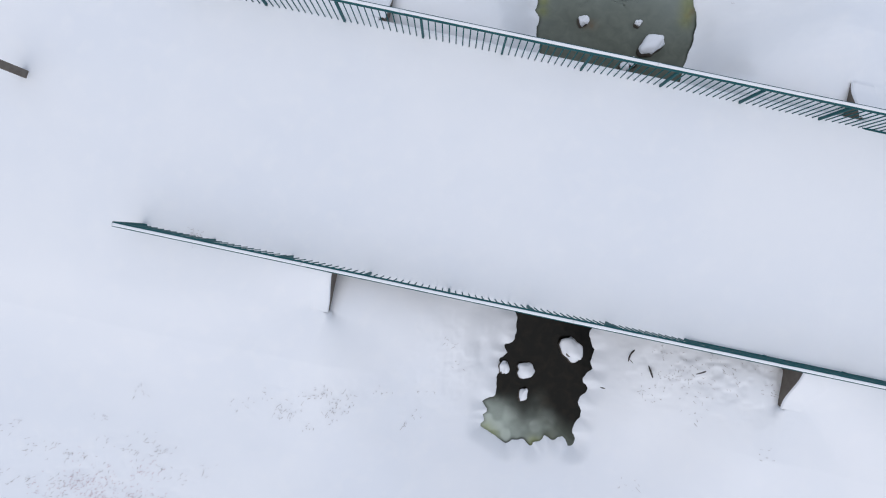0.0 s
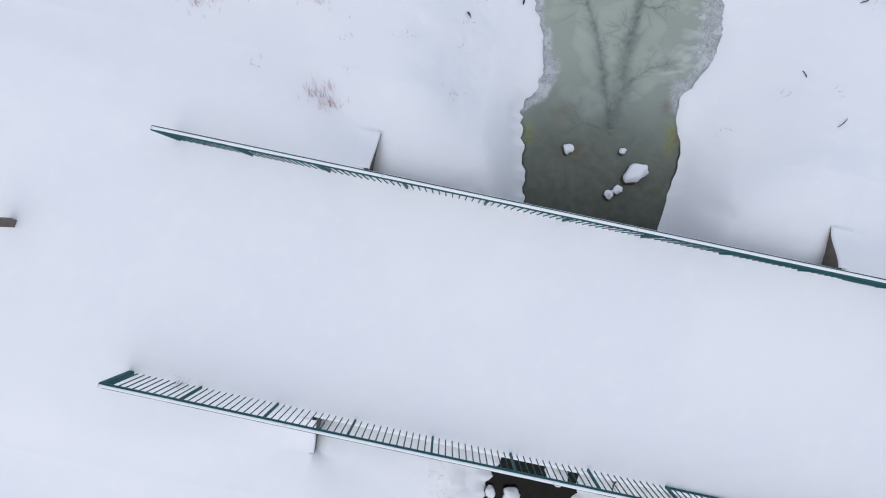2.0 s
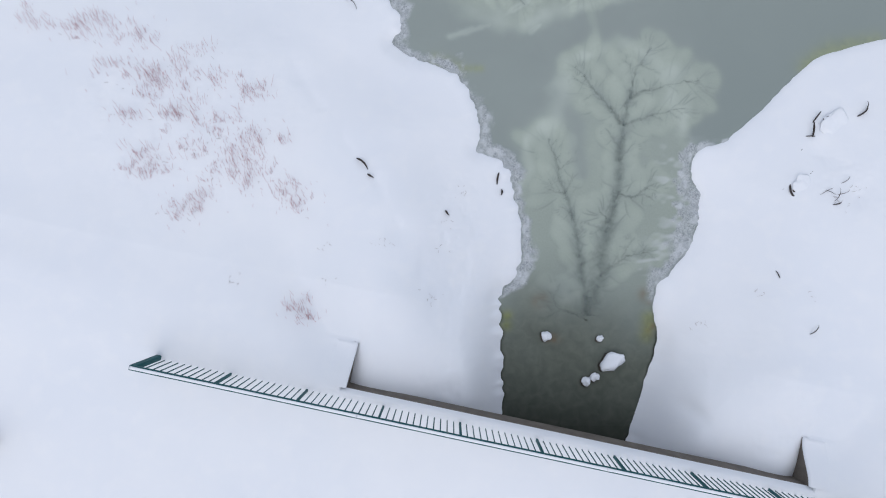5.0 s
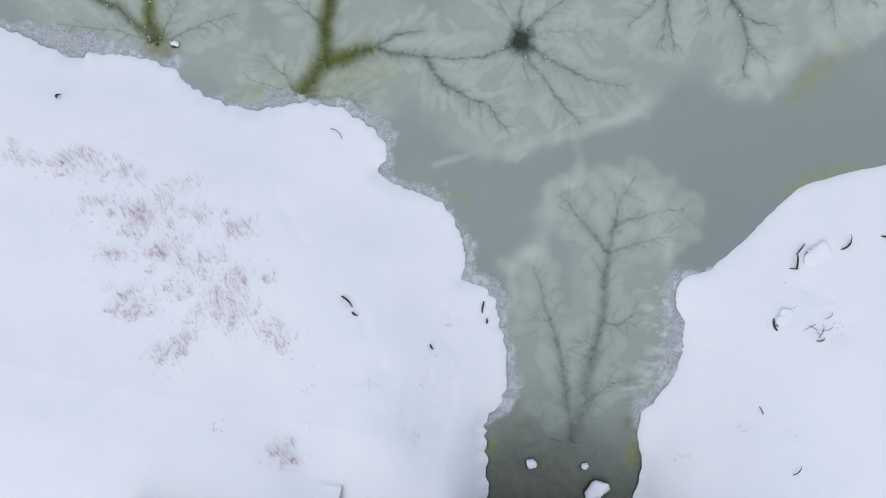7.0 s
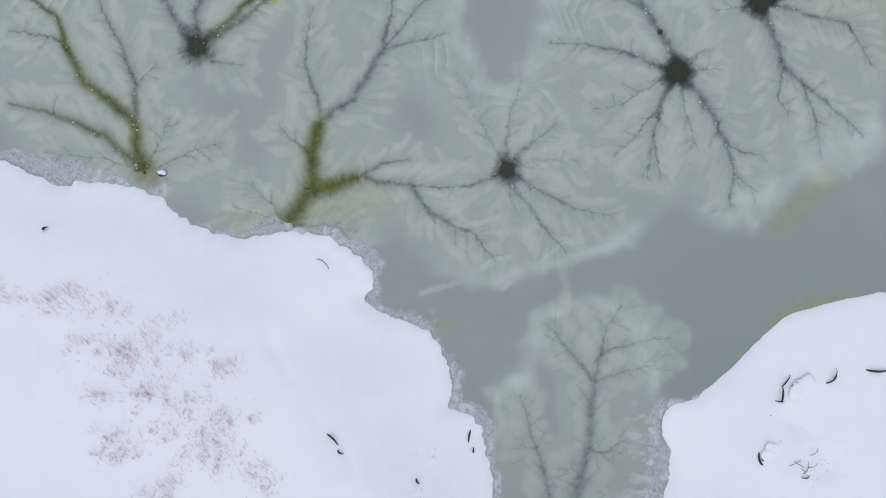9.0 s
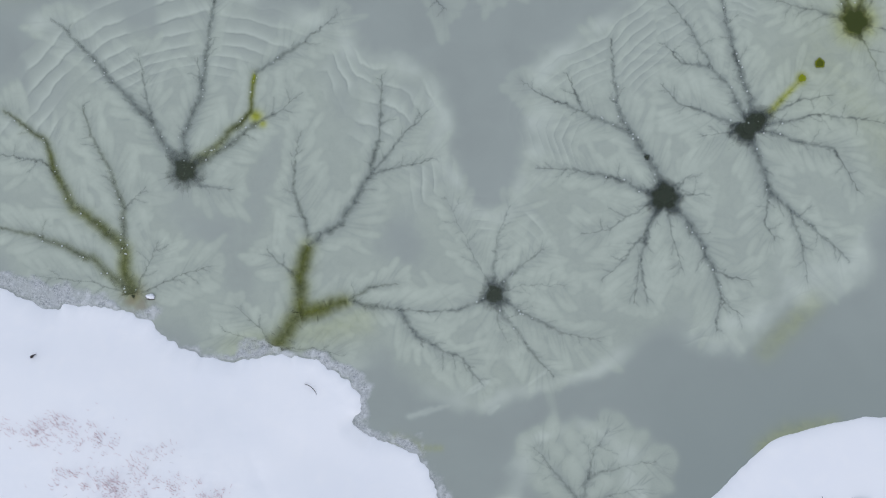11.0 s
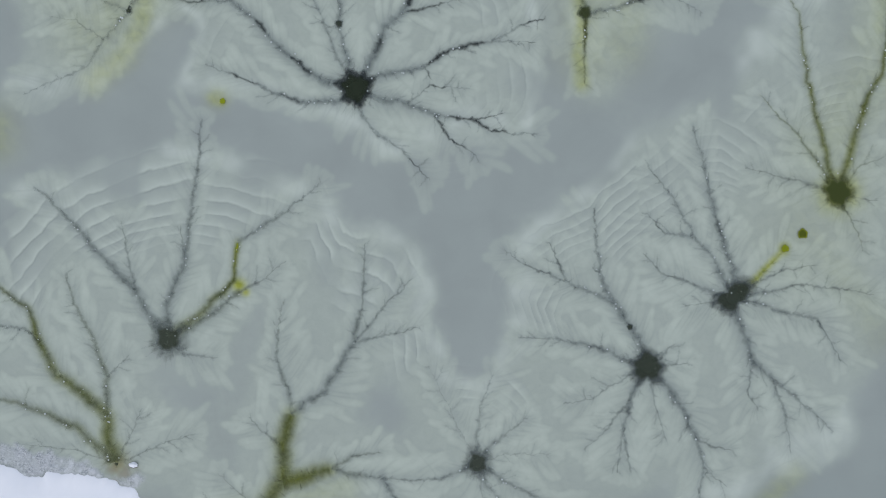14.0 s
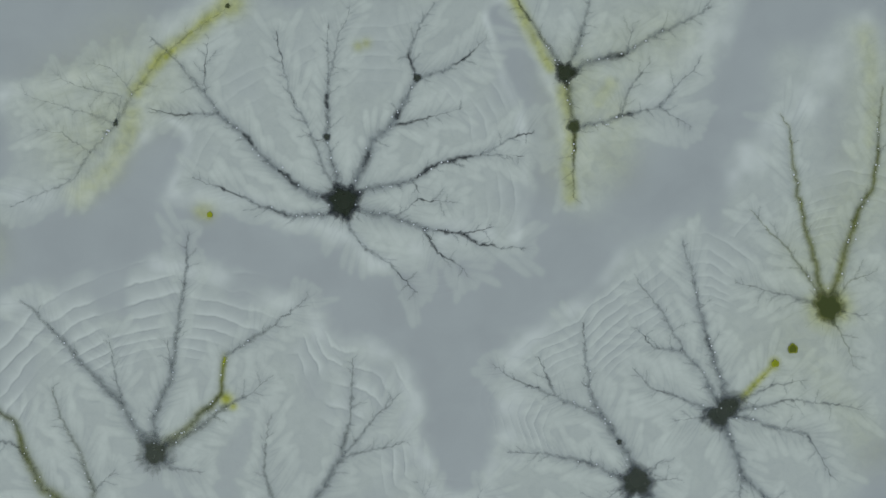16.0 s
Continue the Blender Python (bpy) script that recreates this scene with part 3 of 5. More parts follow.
ice_star((-4.81, 23.04), 0.06, 0.3, [
    ((), 0.083, 0.1, [(-132, 0.80), (-124, 0.64), (-154, 0.67), (-157, 0.85)]),
    ((), 0.071, 0.5, [(61, 0.74), (51, 1.06), (35, 0.72), (37, 0.97)]),
    ((), 0.060, 0, [(160, 0.70), (163, 0.62), (162, 0.75)]),
    ((), 0.048, 0, [(78, 0.60), (167, 1.04), (150, 0.48)]),
    ((0, 1), 0.036, 0, [(145, 0.73), (174, 0.60)]),
    ((1, 1), 0.036, 0, [(132, 0.71), (164, 0.43)]),
], 0.7)
ice_star((3.64, 4.94), 0.02, 0.0, [
    ((), 0.31, 0.05, [(73, 0.94), (81, 1.15), (73, 0.62)]),
    ((0, 3), 0.167, 0.05, [(86, 0.84), (84, 0.60)]),
    ((1, 2), 0.107, 0, [(79, 0.61), (73, 0.62), (58, 0.56)]),
    ((0, 3), 0.095, 0, [(-9, 0.36), (36, 0.51)]),
    ((), 0.143, 0, [(96, 0.84), (97, 0.97), (106, 0.87), (107, 0.62), (107, 0.62)]),
    ((1, 2), 0.095, 0, [(128, 0.68), (130, 0.93)]),
    ((2, 1), 0.071, 0, [(18, 0.56), (14, 0.6), (4, 0.42)]),
    ((0, 2), 0.060, 0, [(130, 0.31)]),
    ((4, 3), 0.060, 0, [(164, 0.43)]),
    ((0, 1), 0.071, 0, [(38, 0.68), (11, 0.49)]),
    ((1, 2), 0.060, 0, [(22, 0.55), (14, 0.5), (10, 0.32)]),
    ((), 0.071, 0.1, [(159, 0.67), (117, 0.40)]),
], 0.62, 1.3)

# one star has a channel full of bright algae
for limb in STARS[1]["limbs"]:
    for s in limb:
        if s["tint"] > 0.3 and s["tag"] == "arm":
            s["tint"], s["start"], s["w"] = 1.15, 0.45, s["w"] * 0.7
for limb in STARS[4]["limbs"]:
    for s in limb:
        if s["tint"] > 0.25 and s["tag"] == "arm":
            s["tint"], s["w"], s["full"] = 0.97, s["w"] * 0.85, 0.8
STARS[4]["tint"] = 1.5
for limb in STARS[3]["limbs"]:
    for s in limb:
        if s["tint"] > 0.8:
            s["tint"], s["full"] = 1.2, 0.5

# ---- lake ice, with slush round the channels ----
CX, CY = np.arange(-10.2, 12.4, 0.04), np.arange(-6.0, 27.0, 0.04)
NEAR = np.full((len(CY), len(CX)), 3.0)
VEIN, YELLOW = np.zeros_like(NEAR), np.zeros_like(NEAR)


def spread(x, y, reach, work):
    i, j, n = int((x - CX[0]) / 0.04), int((y - CY[0]) / 0.04), int(reach / 0.04)
    i0, i1, j0, j1 = max(0, i - n), min(len(CX), i + n + 1), max(0, j - n), min(len(CY), j + n + 1)
    if i0 < i1 and j0 < j1:
        work((slice(j0, j1), slice(i0, i1)), np.hypot(CX[i0:i1][None, :] - x, CY[j0:j1][:, None] - y))


for s in STROKES:
    for (x, y), w in list(zip(s["p"], s["w"]))[::2]:
        def mark(cut, d, w=w, s=s):
            NEAR[cut] = np.minimum(NEAR[cut], d)
            VEIN[cut] = np.maximum(VEIN[cut], s["full"] * min(1, w * 11) * np.exp(-(d / (0.04 + w * (0.95 if s["tag"] == "arm" else 0.5))) ** 2))
            if s["tint"] > 0.25:
                YELLOW[cut] = np.maximum(YELLOW[cut], 0.5 * s["tint"] * min(1, w * 6) * np.exp(-(d / (0.03 + w * 0.75)) ** 2))
        spread(x, y, 0.9, mark)

# slush that reaches further than the channels
LOBES = [(5.3, 22.1), (5.8, 22.7), (6.5, 23.1), (7.0, 23.8), (5.1, 21.5), (9.3, 23.6), (9.8, 24.1), (8.7, 22.2), (10.9, 24.4), (10.5, 24.9), (11.0, 23.2), (9.2, 24.3)]
for x, y in LOBES:
    def widen(cut, d):
        NEAR[cut] = np.minimum(NEAR[cut], d)
    spread(x, y, 0.9, widen)


# pale plumes of slush and the dark seams between them, on the fine grid of the ice
CELL = 0.0205
IX, IY = axis(-9.4, 11.7, CELL, 120), axis(-4.5, 26.0, CELL, 80)
PX, PY = IX[(IX > -9.401) & (IX < 11.72)], IY[(IY > -4.501) & (IY < 26.02)]
FINE, PLUME, COVER, SEAM = (np.zeros((len(PY), len(PX)), np.float32) for _ in range(4))


def window(x, y, reach):
    i, j, n = int((x - PX[0]) / CELL), int((y - PY[0]) / CELL), int(reach / CELL) + 2
    if n < i < len(PX) - n - 1 and n < j < len(PY) - n - 1:
        return slice(j - n, j + n + 1), slice(i - n, i + n + 1)


def dab(field, x, y, amount, size):
    cut = window(x, y, size * 2.2)
    if cut:
        d = (PX[cut[1]][None, :] - x) ** 2 + (PY[cut[0]][:, None] - y) ** 2
        field[cut] = np.maximum(field[cut], amount * np.exp(-d / size ** 2))


def petal(x, y, heading, length, width, bend, bright):
    """One rounded plume that covers what lies under it, with a thin seam along both sides."""
    cut = window(x + 0.5 * length * math.cos(heading), y + 0.5 * length * math.sin(heading), 0.62 * length + width)
    if not cut:
        return
    dx, dy = PX[cut[1]][None, :] - x, PY[cut[0]][:, None] - y
    t = (dx * math.cos(heading) + dy * math.sin(heading)) / length
    across = np.abs(dy * math.cos(heading) - dx * math.sin(heading) - bend * length * t * np.abs(t))
    w = width * np.where(t < 0.6, 0.35 + 0.65 * smooth(0, 0.6, t), np.sqrt(np.clip(1 - ((t - 0.6) / 0.4) ** 2, 0, 1)))
    m = smooth(0.035, -0.035, across - w) * smooth(0.0, 0.15, t) * smooth(1.02, 0.8, t)
    value = bright * (0.62 + 0.38 * smooth(0.05, 0.75, t)) * (1 - 0.35 * np.clip(across / (w + 1e-3), 0, 1) ** 3)
    PLUME[cut] += (value - PLUME[cut]) * m
    COVER[cut] = np.maximum(COVER[cut], m)
    line = np.exp(-((across - w) / 0.016) ** 2) * smooth(0.03, 0.2, t) * smooth(0.8, 0.4, t)
    SEAM[cut] = np.maximum(SEAM[cut] * (1 - 0.85 * m), line)


def plumes(star, rng):
    """Plumes that lie against each other like the barbs of a feather, on both sides of the channels."""
    size = star["plume"]
    wide = 2.0 if size > 1.2 else 1.0
    todo = []
    for limb in star["limbs"]:
        for st in limb:
            p = st["p"]
            reach = np.linalg.norm(np.diff(p, axis=0), axis=1).sum()
            main = st["tag"] == "arm"
            if not main and (st["tag"] == "vein" or reach < 0.24):
                continue
            gap, span = (0.15 * wide, size) if main else (0.12 * wide, size * 0.36)
            d = p[-1] - p[-3] if len(p) > 3 else p[-1] - p[0]
            a = math.atan2(d[1], d[0])
            for turn in (-0.75, 0.75, -0.3, 0.3, 0.0):
                todo.append((p[-1][0] - 0.1 * math.cos(a), p[-1][1] - 0.1 * math.sin(a), a + turn, span * rng.uniform(0.36, 0.5), wide * (0.085 if main else 0.06), 0.0, rng.uniform(0.7, 0.9)))
            at, run = reach, 0.0
            for k in range(len(p) - 2, 0, -1):
                d = p[k + 1] - p[k - 1]
                run += np.linalg.norm(d) / 2
                at -= np.linalg.norm(d) / 2
                if run < gap:
                    continue
                run, a = rng.uniform(-0.03, 0.03), math.atan2(*(p[min(k + 3, len(p) - 1)] - p[max(k - 3, 0)])[::-1])
                for side in (-1, 1):
                    lean = 0.85 + 0.25 * float(grain(at * 1.3, side * 7.0, 0.5, 81)) + rng.normal(0, 0.05)
                    length = span * (0.76 + 0.42 * float(grain(at, side * 5.0 + p[0][0], 0.45, 82)) + rng.normal(0, 0.06))
                    todo.append((p[k][0], p[k][1], a + side * lean, max(0.15, length * (0.72 if wide > 1 else 1.0)), gap * rng.uniform(0.54, 0.72), -side * 0.16, 0.82 + 0.16 * float(grain(p[k][0], p[k][1], 0.5, 83)) + rng.normal(0, 0.06)))
    for x, y, a, length, width, bend, bright in todo:
        petal(x, y, a, length, width, bend, bright)
        # a thin vein along the middle of some plumes
        if rng.random() < 0.25:
            for t in np.arange(0.0, 0.65, 0.02 / length):
                off = bend * length * t * t
                dab(FINE, x + length * t * math.cos(a) - off * math.sin(a), y + length * t * math.sin(a) + off * math.cos(a), 0.26 * (1 - t / 0.8), 0.017)


for number, star in enumerate(STARS):
    rng = np.random.default_rng(number + 300)
    plumes(star, rng)
    for limb in star["limbs"]:
        for st in limb[1:]:
            for (x, y), w in zip(st["p"], st["w"]):
                dab(FINE, x, y, 0.6 * st["full"] * min(1.0, 0.5 + w * 8), max(0.016, w * 0.55))

def softened(field, metres):
    """A field of the fine grid, softened by a round brush of that size."""
    fy, fx = np.fft.fftfreq(field.shape[0], CELL)[:, None], np.fft.rfftfreq(field.shape[1], CELL)[None, :]
    return np.fft.irfft2(np.fft.rfft2(field) * np.exp(-2 * (np.pi * metres) ** 2 * (fx ** 2 + fy ** 2)), s=field.shape)


PLUME = 0.6 * softened(PLUME, 0.02) + 0.4 * softened(PLUME, 0.06)
creek = (PY < 11.4)[:, None]
COVER = np.where(creek, softened(COVER, 0.13), 0.5 * softened(COVER, 0.03) + 0.5 * softened(COVER, 0.10))
PLUME = np.where(creek, softened(PLUME, 0.035), PLUME)

# Algae that lies in the ice away from the channels: radius, strength and line
ALGAE = [
    (0.15, 1.0, [(-2.53, 17.27), (-2.50, 17.25)]), (0.09, 0.9, [(-2.5, 17.2), (-2.36, 17.1)]), (0.11, 0.9, [(-3.0, 25.15), (-3.75, 24.45)]),
    (0.2, 0.75, [(-2.48, 25.57), (-3.19, 24.93), (-3.79, 24.52), (-4.39, 23.75)]),
    (0.28, 0.45, [(-4.45, 23.28), (-4.61, 22.68), (-4.93, 22.09), (-5.59, 21.56)]),
    (0.14, 0.75, [(3.55, 25.61), (3.96, 24.79), (4.31, 24.20)]),
    (0.19, 0.62, [(4.56, 23.73), (4.73, 22.79), (4.67, 22.08), (4.75, 21.49)]),
    (0.09, 0.8, [(8.32, 17.32), (8.64, 17.67), (8.99, 18.03)]),
    (0.22, 0.35, [(5.55, 23.84), (5.31, 23.49)]),
    (0.25, 0.3, [(10.80, 24.88), (10.98, 23.83), (10.93, 22.66)]),
    (0.5, 0.14, [(9.56, 18.31), (10.27, 17.37), (10.98, 16.19)]),
    (0.22, 0.3, [(8.23, 10.25), (8.70, 10.57), (9.64, 10.73)]),
    (0.15, 0.35, [(0.45, 10.38), (0.93, 10.20)]),
    (0.35, 0.2, [(-2.97, 12.30), (-1.52, 12.60), (-0.32, 12.91)]),
    (0.25, 0.25, [(8.28, 12.33), (9.23, 13.29)]),
    (0.46, 0.85, [(STARS[4]["c"][0], STARS[4]["c"][1]), (STARS[4]["c"][0] + 0.02, STARS[4]["c"][1])]), (1.3, 0.12, [(STARS[4]["c"][0], STARS[4]["c"][1] + 0.5), (STARS[4]["c"][0] - 0.5, STARS[4]["c"][1] - 1.0)]), (0.5, 0.3, [(-7.71, 20.33), (-7.71, 20.6)]),
    (0.26, 0.7, [(-2.44, 25.5), (-2.3, 25.55)]), (0.8, 0.22, [(-4.2, 23.9), (-5.6, 22.6)]), (0.8, 0.15, [(-6.0, 23.6), (-4.6, 24.6)]), (0.7, 0.22, [(4.85, 24.0), (4.9, 22.2)]), (0.6, 0.2, [(5.6, 23.2), (5.5, 22.3)]), (0.8, 0.16, [(5.9, 24.6), (6.6, 24.9)]),
    (0.8, 0.2, [(STARS[4]["c"][0] - 0.3, STARS[4]["c"][1] + 1.0), (STARS[4]["c"][0] + 0.9, STARS[4]["c"][1] + 2.6)]), (0.9, 0.18, [(STARS[4]["c"][0] + 0.9, STARS[4]["c"][1] + 2.6), (STARS[4]["c"][0] + 1.2, STARS[4]["c"][1] + 4.5)]),
    (0.12, 1.0, [(8.97, 18.0), (8.99, 18.05)]), (0.18, 0.6, [(-3.0, 21.22), (-2.9, 21.18)]), (0.07, 1.0, [(-2.86, 21.13), (-2.85, 21.1)]), (0.12, 0.5, [(0.3, 24.66), (0.45, 24.72)]),
    (0.08, 0.3, [(0.79, 10.24), (1.40, 10.22)]), (0.12, 0.8, [(1.95, 4.8), (1.95, 5.0)]), (0.16, 0.6, [(4.9, 4.6), (4.95, 4.95)]), (0.16, 0.8, [(0.75, -3.9), (0.85, -4.0)]), (0.15, 0.8, [(1.8, -4.18), (2.0, -4.16)]), (0.40, 0.45, [(10.05, 19.15), (10.1, 19.3)]),
]
for r, a, line in ALGAE:
    for (ax, ay), (bx, by) in zip(line, line[1:]):
        for k in np.linspace(0, 1, max(2, int(math.hypot(bx - ax, by - ay) / 0.08))):
            def stain(cut, d, r=r, a=a):
                YELLOW[cut] = np.maximum(YELLOW[cut], a * np.exp(-(d / r) ** 2))
            spread(ax + (bx - ax) * k, ay + (by - ay) * k, r * 2.5, stain)

X, Y = np.meshgrid(IX, IY)
D = -sampled(GX, GY, FAR, X, Y)
inside = (X > CX[0]) & (X < CX[-1]) & (Y > CY[0]) & (Y < CY[-1])
near = np.where(inside, sampled(CX, CY, NEAR, X, Y), 3.0)


def blurred(field, metres):
    """The field, softened by a round brush of that size."""
    ny, nx = field.shape
    fy, fx = np.fft.fftfreq(ny, 0.04)[:, None], np.fft.rfftfreq(nx, 0.04)[None, :]
    return np.fft.irfft2(np.fft.rfft2(field) * np.exp(-2 * (np.pi * metres) ** 2 * (fx ** 2 + fy ** 2)), s=field.shape)


WX, WY = np.meshgrid(CX, CY)
reach = 0.42 + 0.14 * grain(WX, WY, 0.7, 21) + 0.09 * grain(WX, WY, 0.3, 22)
fill = blurred(smooth(0.08, -0.08, NEAR - reach), 0.38)
fill = np.where(inside, sampled(CX, CY, fill, X, Y), 0)
# bands of clear ice between the stars: x, y, half width
BANDS = [
    [(2.40, 15.75, 0.42), (2.43, 16.63, 0.65), (2.47, 18.06, 0.71), (2.43, 19.24, 0.89)],
    [(2.43, 19.24, 0.89), (0.36, 19.18, 0.59), (-0.59, 20.01, 0.57), (-2.14, 20.61, 0.50), (-4.28, 20.90, 0.47), (-6.08, 20.61, 0.65), (-8.00, 20.19, 0.71)],
    [(2.43, 19.24, 0.89), (4.14, 19.96, 0.57), (5.55, 21.73, 0.62), (6.96, 22.72, 0.69), (8.01, 23.48, 0.74), (9.29, 24.89, 0.71), (10.21, 26.05, 0.71)],
    [(-7.97, 24.59, 0.71), (-5.82, 24.64, 0.42), (-4.50, 25.40, 0.53), (-3.66, 26.11, 0.59)],
    [(-3.68, 22.68, 0.26), (-4.28, 21.85, 0.40), (-4.88, 20.96, 0.53)],
    [(3.25, 25.26, 0.21), (4.02, 23.38, 0.26), (4.38, 21.73, 0.33), (4.14, 20.43, 0.42)],
    [(7.69, 20.9, 0.13), (7.78, 21.72, 0.24), (8.48, 23.60, 0.53)],
    [(-4.17, 15.55, 0.33), (-3.62, 15.19, 0.57), (-3.02, 14.35, 0.43), (-2.79, 13.38, 0.26)],
    [(-0.09, 11.51, 0.30), (0.63, 10.68, 0.47), (1.82, 9.96, 0.74), (2.89, 10.79, 0.33), (4.20, 11.24, 0.28), (5.86, 11.15, 0.71), (7.40, 11.03, 1.01), (9.16, 11.61, 1.13), (11.16, 12.44, 1.31)],
    [(1.82, 9.96, 0.74), (1.70, 8.89, 0.36), (2.06, 8.17, 0.24)],
    [(7.40, 11.03, 1.01), (6.69, 9.72, 0.74), (6.16, 8.95, 0.36)],
    [(-2.11, 16.51, 0.30), (-2.48, 15.55, 0.26), (-2.72, 14.35, 0.24)],
    [(0.65, 17.82, 0.19), (1.60, 15.79, 0.24), (2.20, 14.59, 0.17)],
    [(2.9, 9.9, 0.3), (3.38, 8.95, 0.2), (3.5, 8.0, 0.13)],
]
lobes = 0.22 * grain(X, Y, 0.55, 27) + 0.16 * grain(X, Y, 0.25, 28) + 0.07 * grain(X, Y, 0.11, 29)
band, faint = np.full(X.shape, 3.0), np.full(X.shape, 3.0)
for line in BANDS:
    for (ax, ay, aw), (bx, by, bw) in zip(line, line[1:]):
        k = np.clip(((X - ax) * (bx - ax) + (Y - ay) * (by - ay)) / ((bx - ax) ** 2 + (by - ay) ** 2), 0, 1)
        d = np.hypot(X - ax - k * (bx - ax), Y - ay - k * (by - ay)) / (aw + (bw - aw) * k)
        if line in (BANDS[6], BANDS[7], *BANDS[11:]):
            faint = np.minimum(faint, d)
        else:
            band = np.minimum(band, d)
clear = np.maximum(smooth(1.75, 0.75, band + 0.8 * lobes), 0.5 * smooth(2.0, 0.4, faint + 0.9 * lobes))
for x, y in LOBES:
    clear *= 1 - 0.85 * np.exp(-((X - x) ** 2 + (Y - y) ** 2) / 0.5 ** 2)
def placed(field):
    """A field of the fine grid, set into the whole sheet of ice."""
    out = np.zeros(X.shape, np.float32)
    i, j = np.searchsorted(IX, PX[0] - 1e-6), np.searchsorted(IY, PY[0] - 1e-6)
    out[j:j + len(PY), i:i + len(PX)] = field
    return out


nearby = near + 0.10 * grain(X, Y, 0.33, 51) + 0.07 * grain(X, Y, 0.15, 52)
area = smooth(0.05, 0.5, fill + 0.3 * lobes) * (1 - clear)
plume, cover, seam, fine_veins = placed(PLUME), placed(COVER), placed(SEAM), placed(FINE)
clear = clear * (1 - (0.2 + 0.55 * smooth(11.15, 10.75, Y)) * smooth(0.1, 0.7, cover))
slush = area * (0.52 + 0.2 * smooth(0.5, 0.08, nearby))
slush = slush + (0.24 + 0.76 * plume - slush) * smooth(0.1, 0.8, cover) * (1 - 0.72 * clear)
cleft = np.full(X.shape, 3.0)
for (ax, ay, aw), (bx, by, bw) in zip(BANDS[-1], BANDS[-1][1:]):
    k = np.clip(((X - ax) * (bx - ax) + (Y - ay) * (by - ay)) / ((bx - ax) ** 2 + (by - ay) ** 2), 0, 1)
    cleft = np.minimum(cleft, np.hypot(X - ax - k * (bx - ax), Y - ay - k * (by - ay)) / (aw + (bw - aw) * k))
slush = np.maximum(slush, 0.64 * smooth(9.4, 8.0, Y + 0.3 * grain(X, Y, 0.6, 68)) * (1 - clear) * (Y > 4))
slush = slush * (1 - 0.6 * smooth(1.5, 0.3, cleft + 0.5 * lobes))
slush = slush * np.where(Y < 8, smooth(4.3, 6.5, Y + 0.45 * grain(X, Y, 0.4, 67)), 1.0)
fringe = np.exp(-((band + 0.8 * lobes - 1.6) / 0.42) ** 2) * smooth(0.1, 0.4, fill)
# terraces: frozen shore lines round the large stars, bright outside and shaded inside, with that light and shade put
# into the ice colour: star, headings, radii, spacing
where, saw = np.zeros_like(X), np.zeros_like(X)


def web(star, gap, inner, amount, *knots):
    """Steps between channels: the outermost line runs through the knots (heading, radius)."""
    c = STARS[star]["c"]
    far = max(r for _, r in knots) + 0.9
    cut = slice(*np.searchsorted(IY, (c[1] - far, c[1] + far))), slice(*np.searchsorted(IX, (c[0] - far, c[0] + far)))
    x, y = X[cut], Y[cut]
    d = np.hypot(x - c[0], y - c[1]) + 0.05
    middle = (knots[0][0] + knots[-1][0]) / 2
    a = (np.degrees(np.arctan2(y - c[1], x - c[0])) - middle + 180) % 360 - 180 + middle
    outer = np.interp(a, [h for h, _ in knots], [r for _, r in knots])
    for (h0, r0), (h1, r1) in zip(knots, knots[1:]):
        part_of = (a >= h0) & (a < h1)
        chord = r0 * r1 * math.sin(radians(h1 - h0)) / (r0 * np.sin(np.radians(np.clip(a, h0, h1) - h0)) + r1 * np.sin(np.radians(h1 - np.clip(a, h0, h1))))
        outer = np.where(part_of, 0.55 * outer + 0.45 * chord, outer)
    ratio = d / outer * (1 + 0.022 * grain(x, y, 0.9, 31 + star) + 0.011 * grain(x, y, 0.3, 40) + 0.003 * grain(x, y, 0.11, 41))
    mean = sum(r for _, r in knots) / len(knots)
    step = np.log(ratio) * mean / gap
    step = step + 0.25 * grain(x, y, 1.1, 34) * smooth(0, -1.0, step)
    m = amount * smooth(knots[0][0] - 5, knots[0][0] + 4, a) * smooth(knots[-1][0] + 5, knots[-1][0] - 4, a) * smooth(inner, inner + 0.2, ratio) * smooth(1.0, 0.7, step)
    m = m * (0.15 + 0.85 * smooth(-0.45, 0.3, grain(x, y, 0.7, 33 + star)))
    saw[cut] = np.where(m > where[cut], step - np.floor(step), saw[cut])
    where[cut] = np.maximum(where[cut], m)


web(1, 0.40, 0.42, 0.9, (45.4, 4.65), (82.7, 4.15), (130.4, 3.96), (144, 4.0), (168, 4.5))
web(6, 0.42, 0.68, 1.0, (44.6, 5.48), (52.5, 6.12), (61.6, 6.46), (69.2, 6.39), (73, 6.41), (77.3, 6.98), (79, 7.29))
web(0, 0.31, 0.5, 0.5, (-48, 2.7), (-30, 3.3), (-14, 3.93), (-6.7, 4.24), (9, 4.22), (20, 4.1), (35, 4.29), (49, 4.44))
web(0, 0.36, 0.6, 0.3, (67, 4.07), (95, 3.55), (113, 3.3), (141, 3.67), (154, 3.9), (170, 4.06))
web(2, 0.26, 0.5, 0.66, (91, 4.38), (110, 3.65), (140, 3.88), (151, 3.75), (162, 3.25))
web(3, 0.28, 0.5, 0.6, (78, 3.2), (95, 3.76), (104, 3.8), (124, 3.44), (148, 3.62))
web(4, 0.27, 0.4, 0.55, (60, 3.1), (82, 2.93), (106.5, 2.7), (144.5, 2.54))
web(5, 0.24, 0.5, 0.8, (39, 1.64), (81, 2.0), (105, 2.18))
web(2, 0.30, 0.7, 0.55, (-80, 3.2), (-48, 3.3), (-24, 4.1))
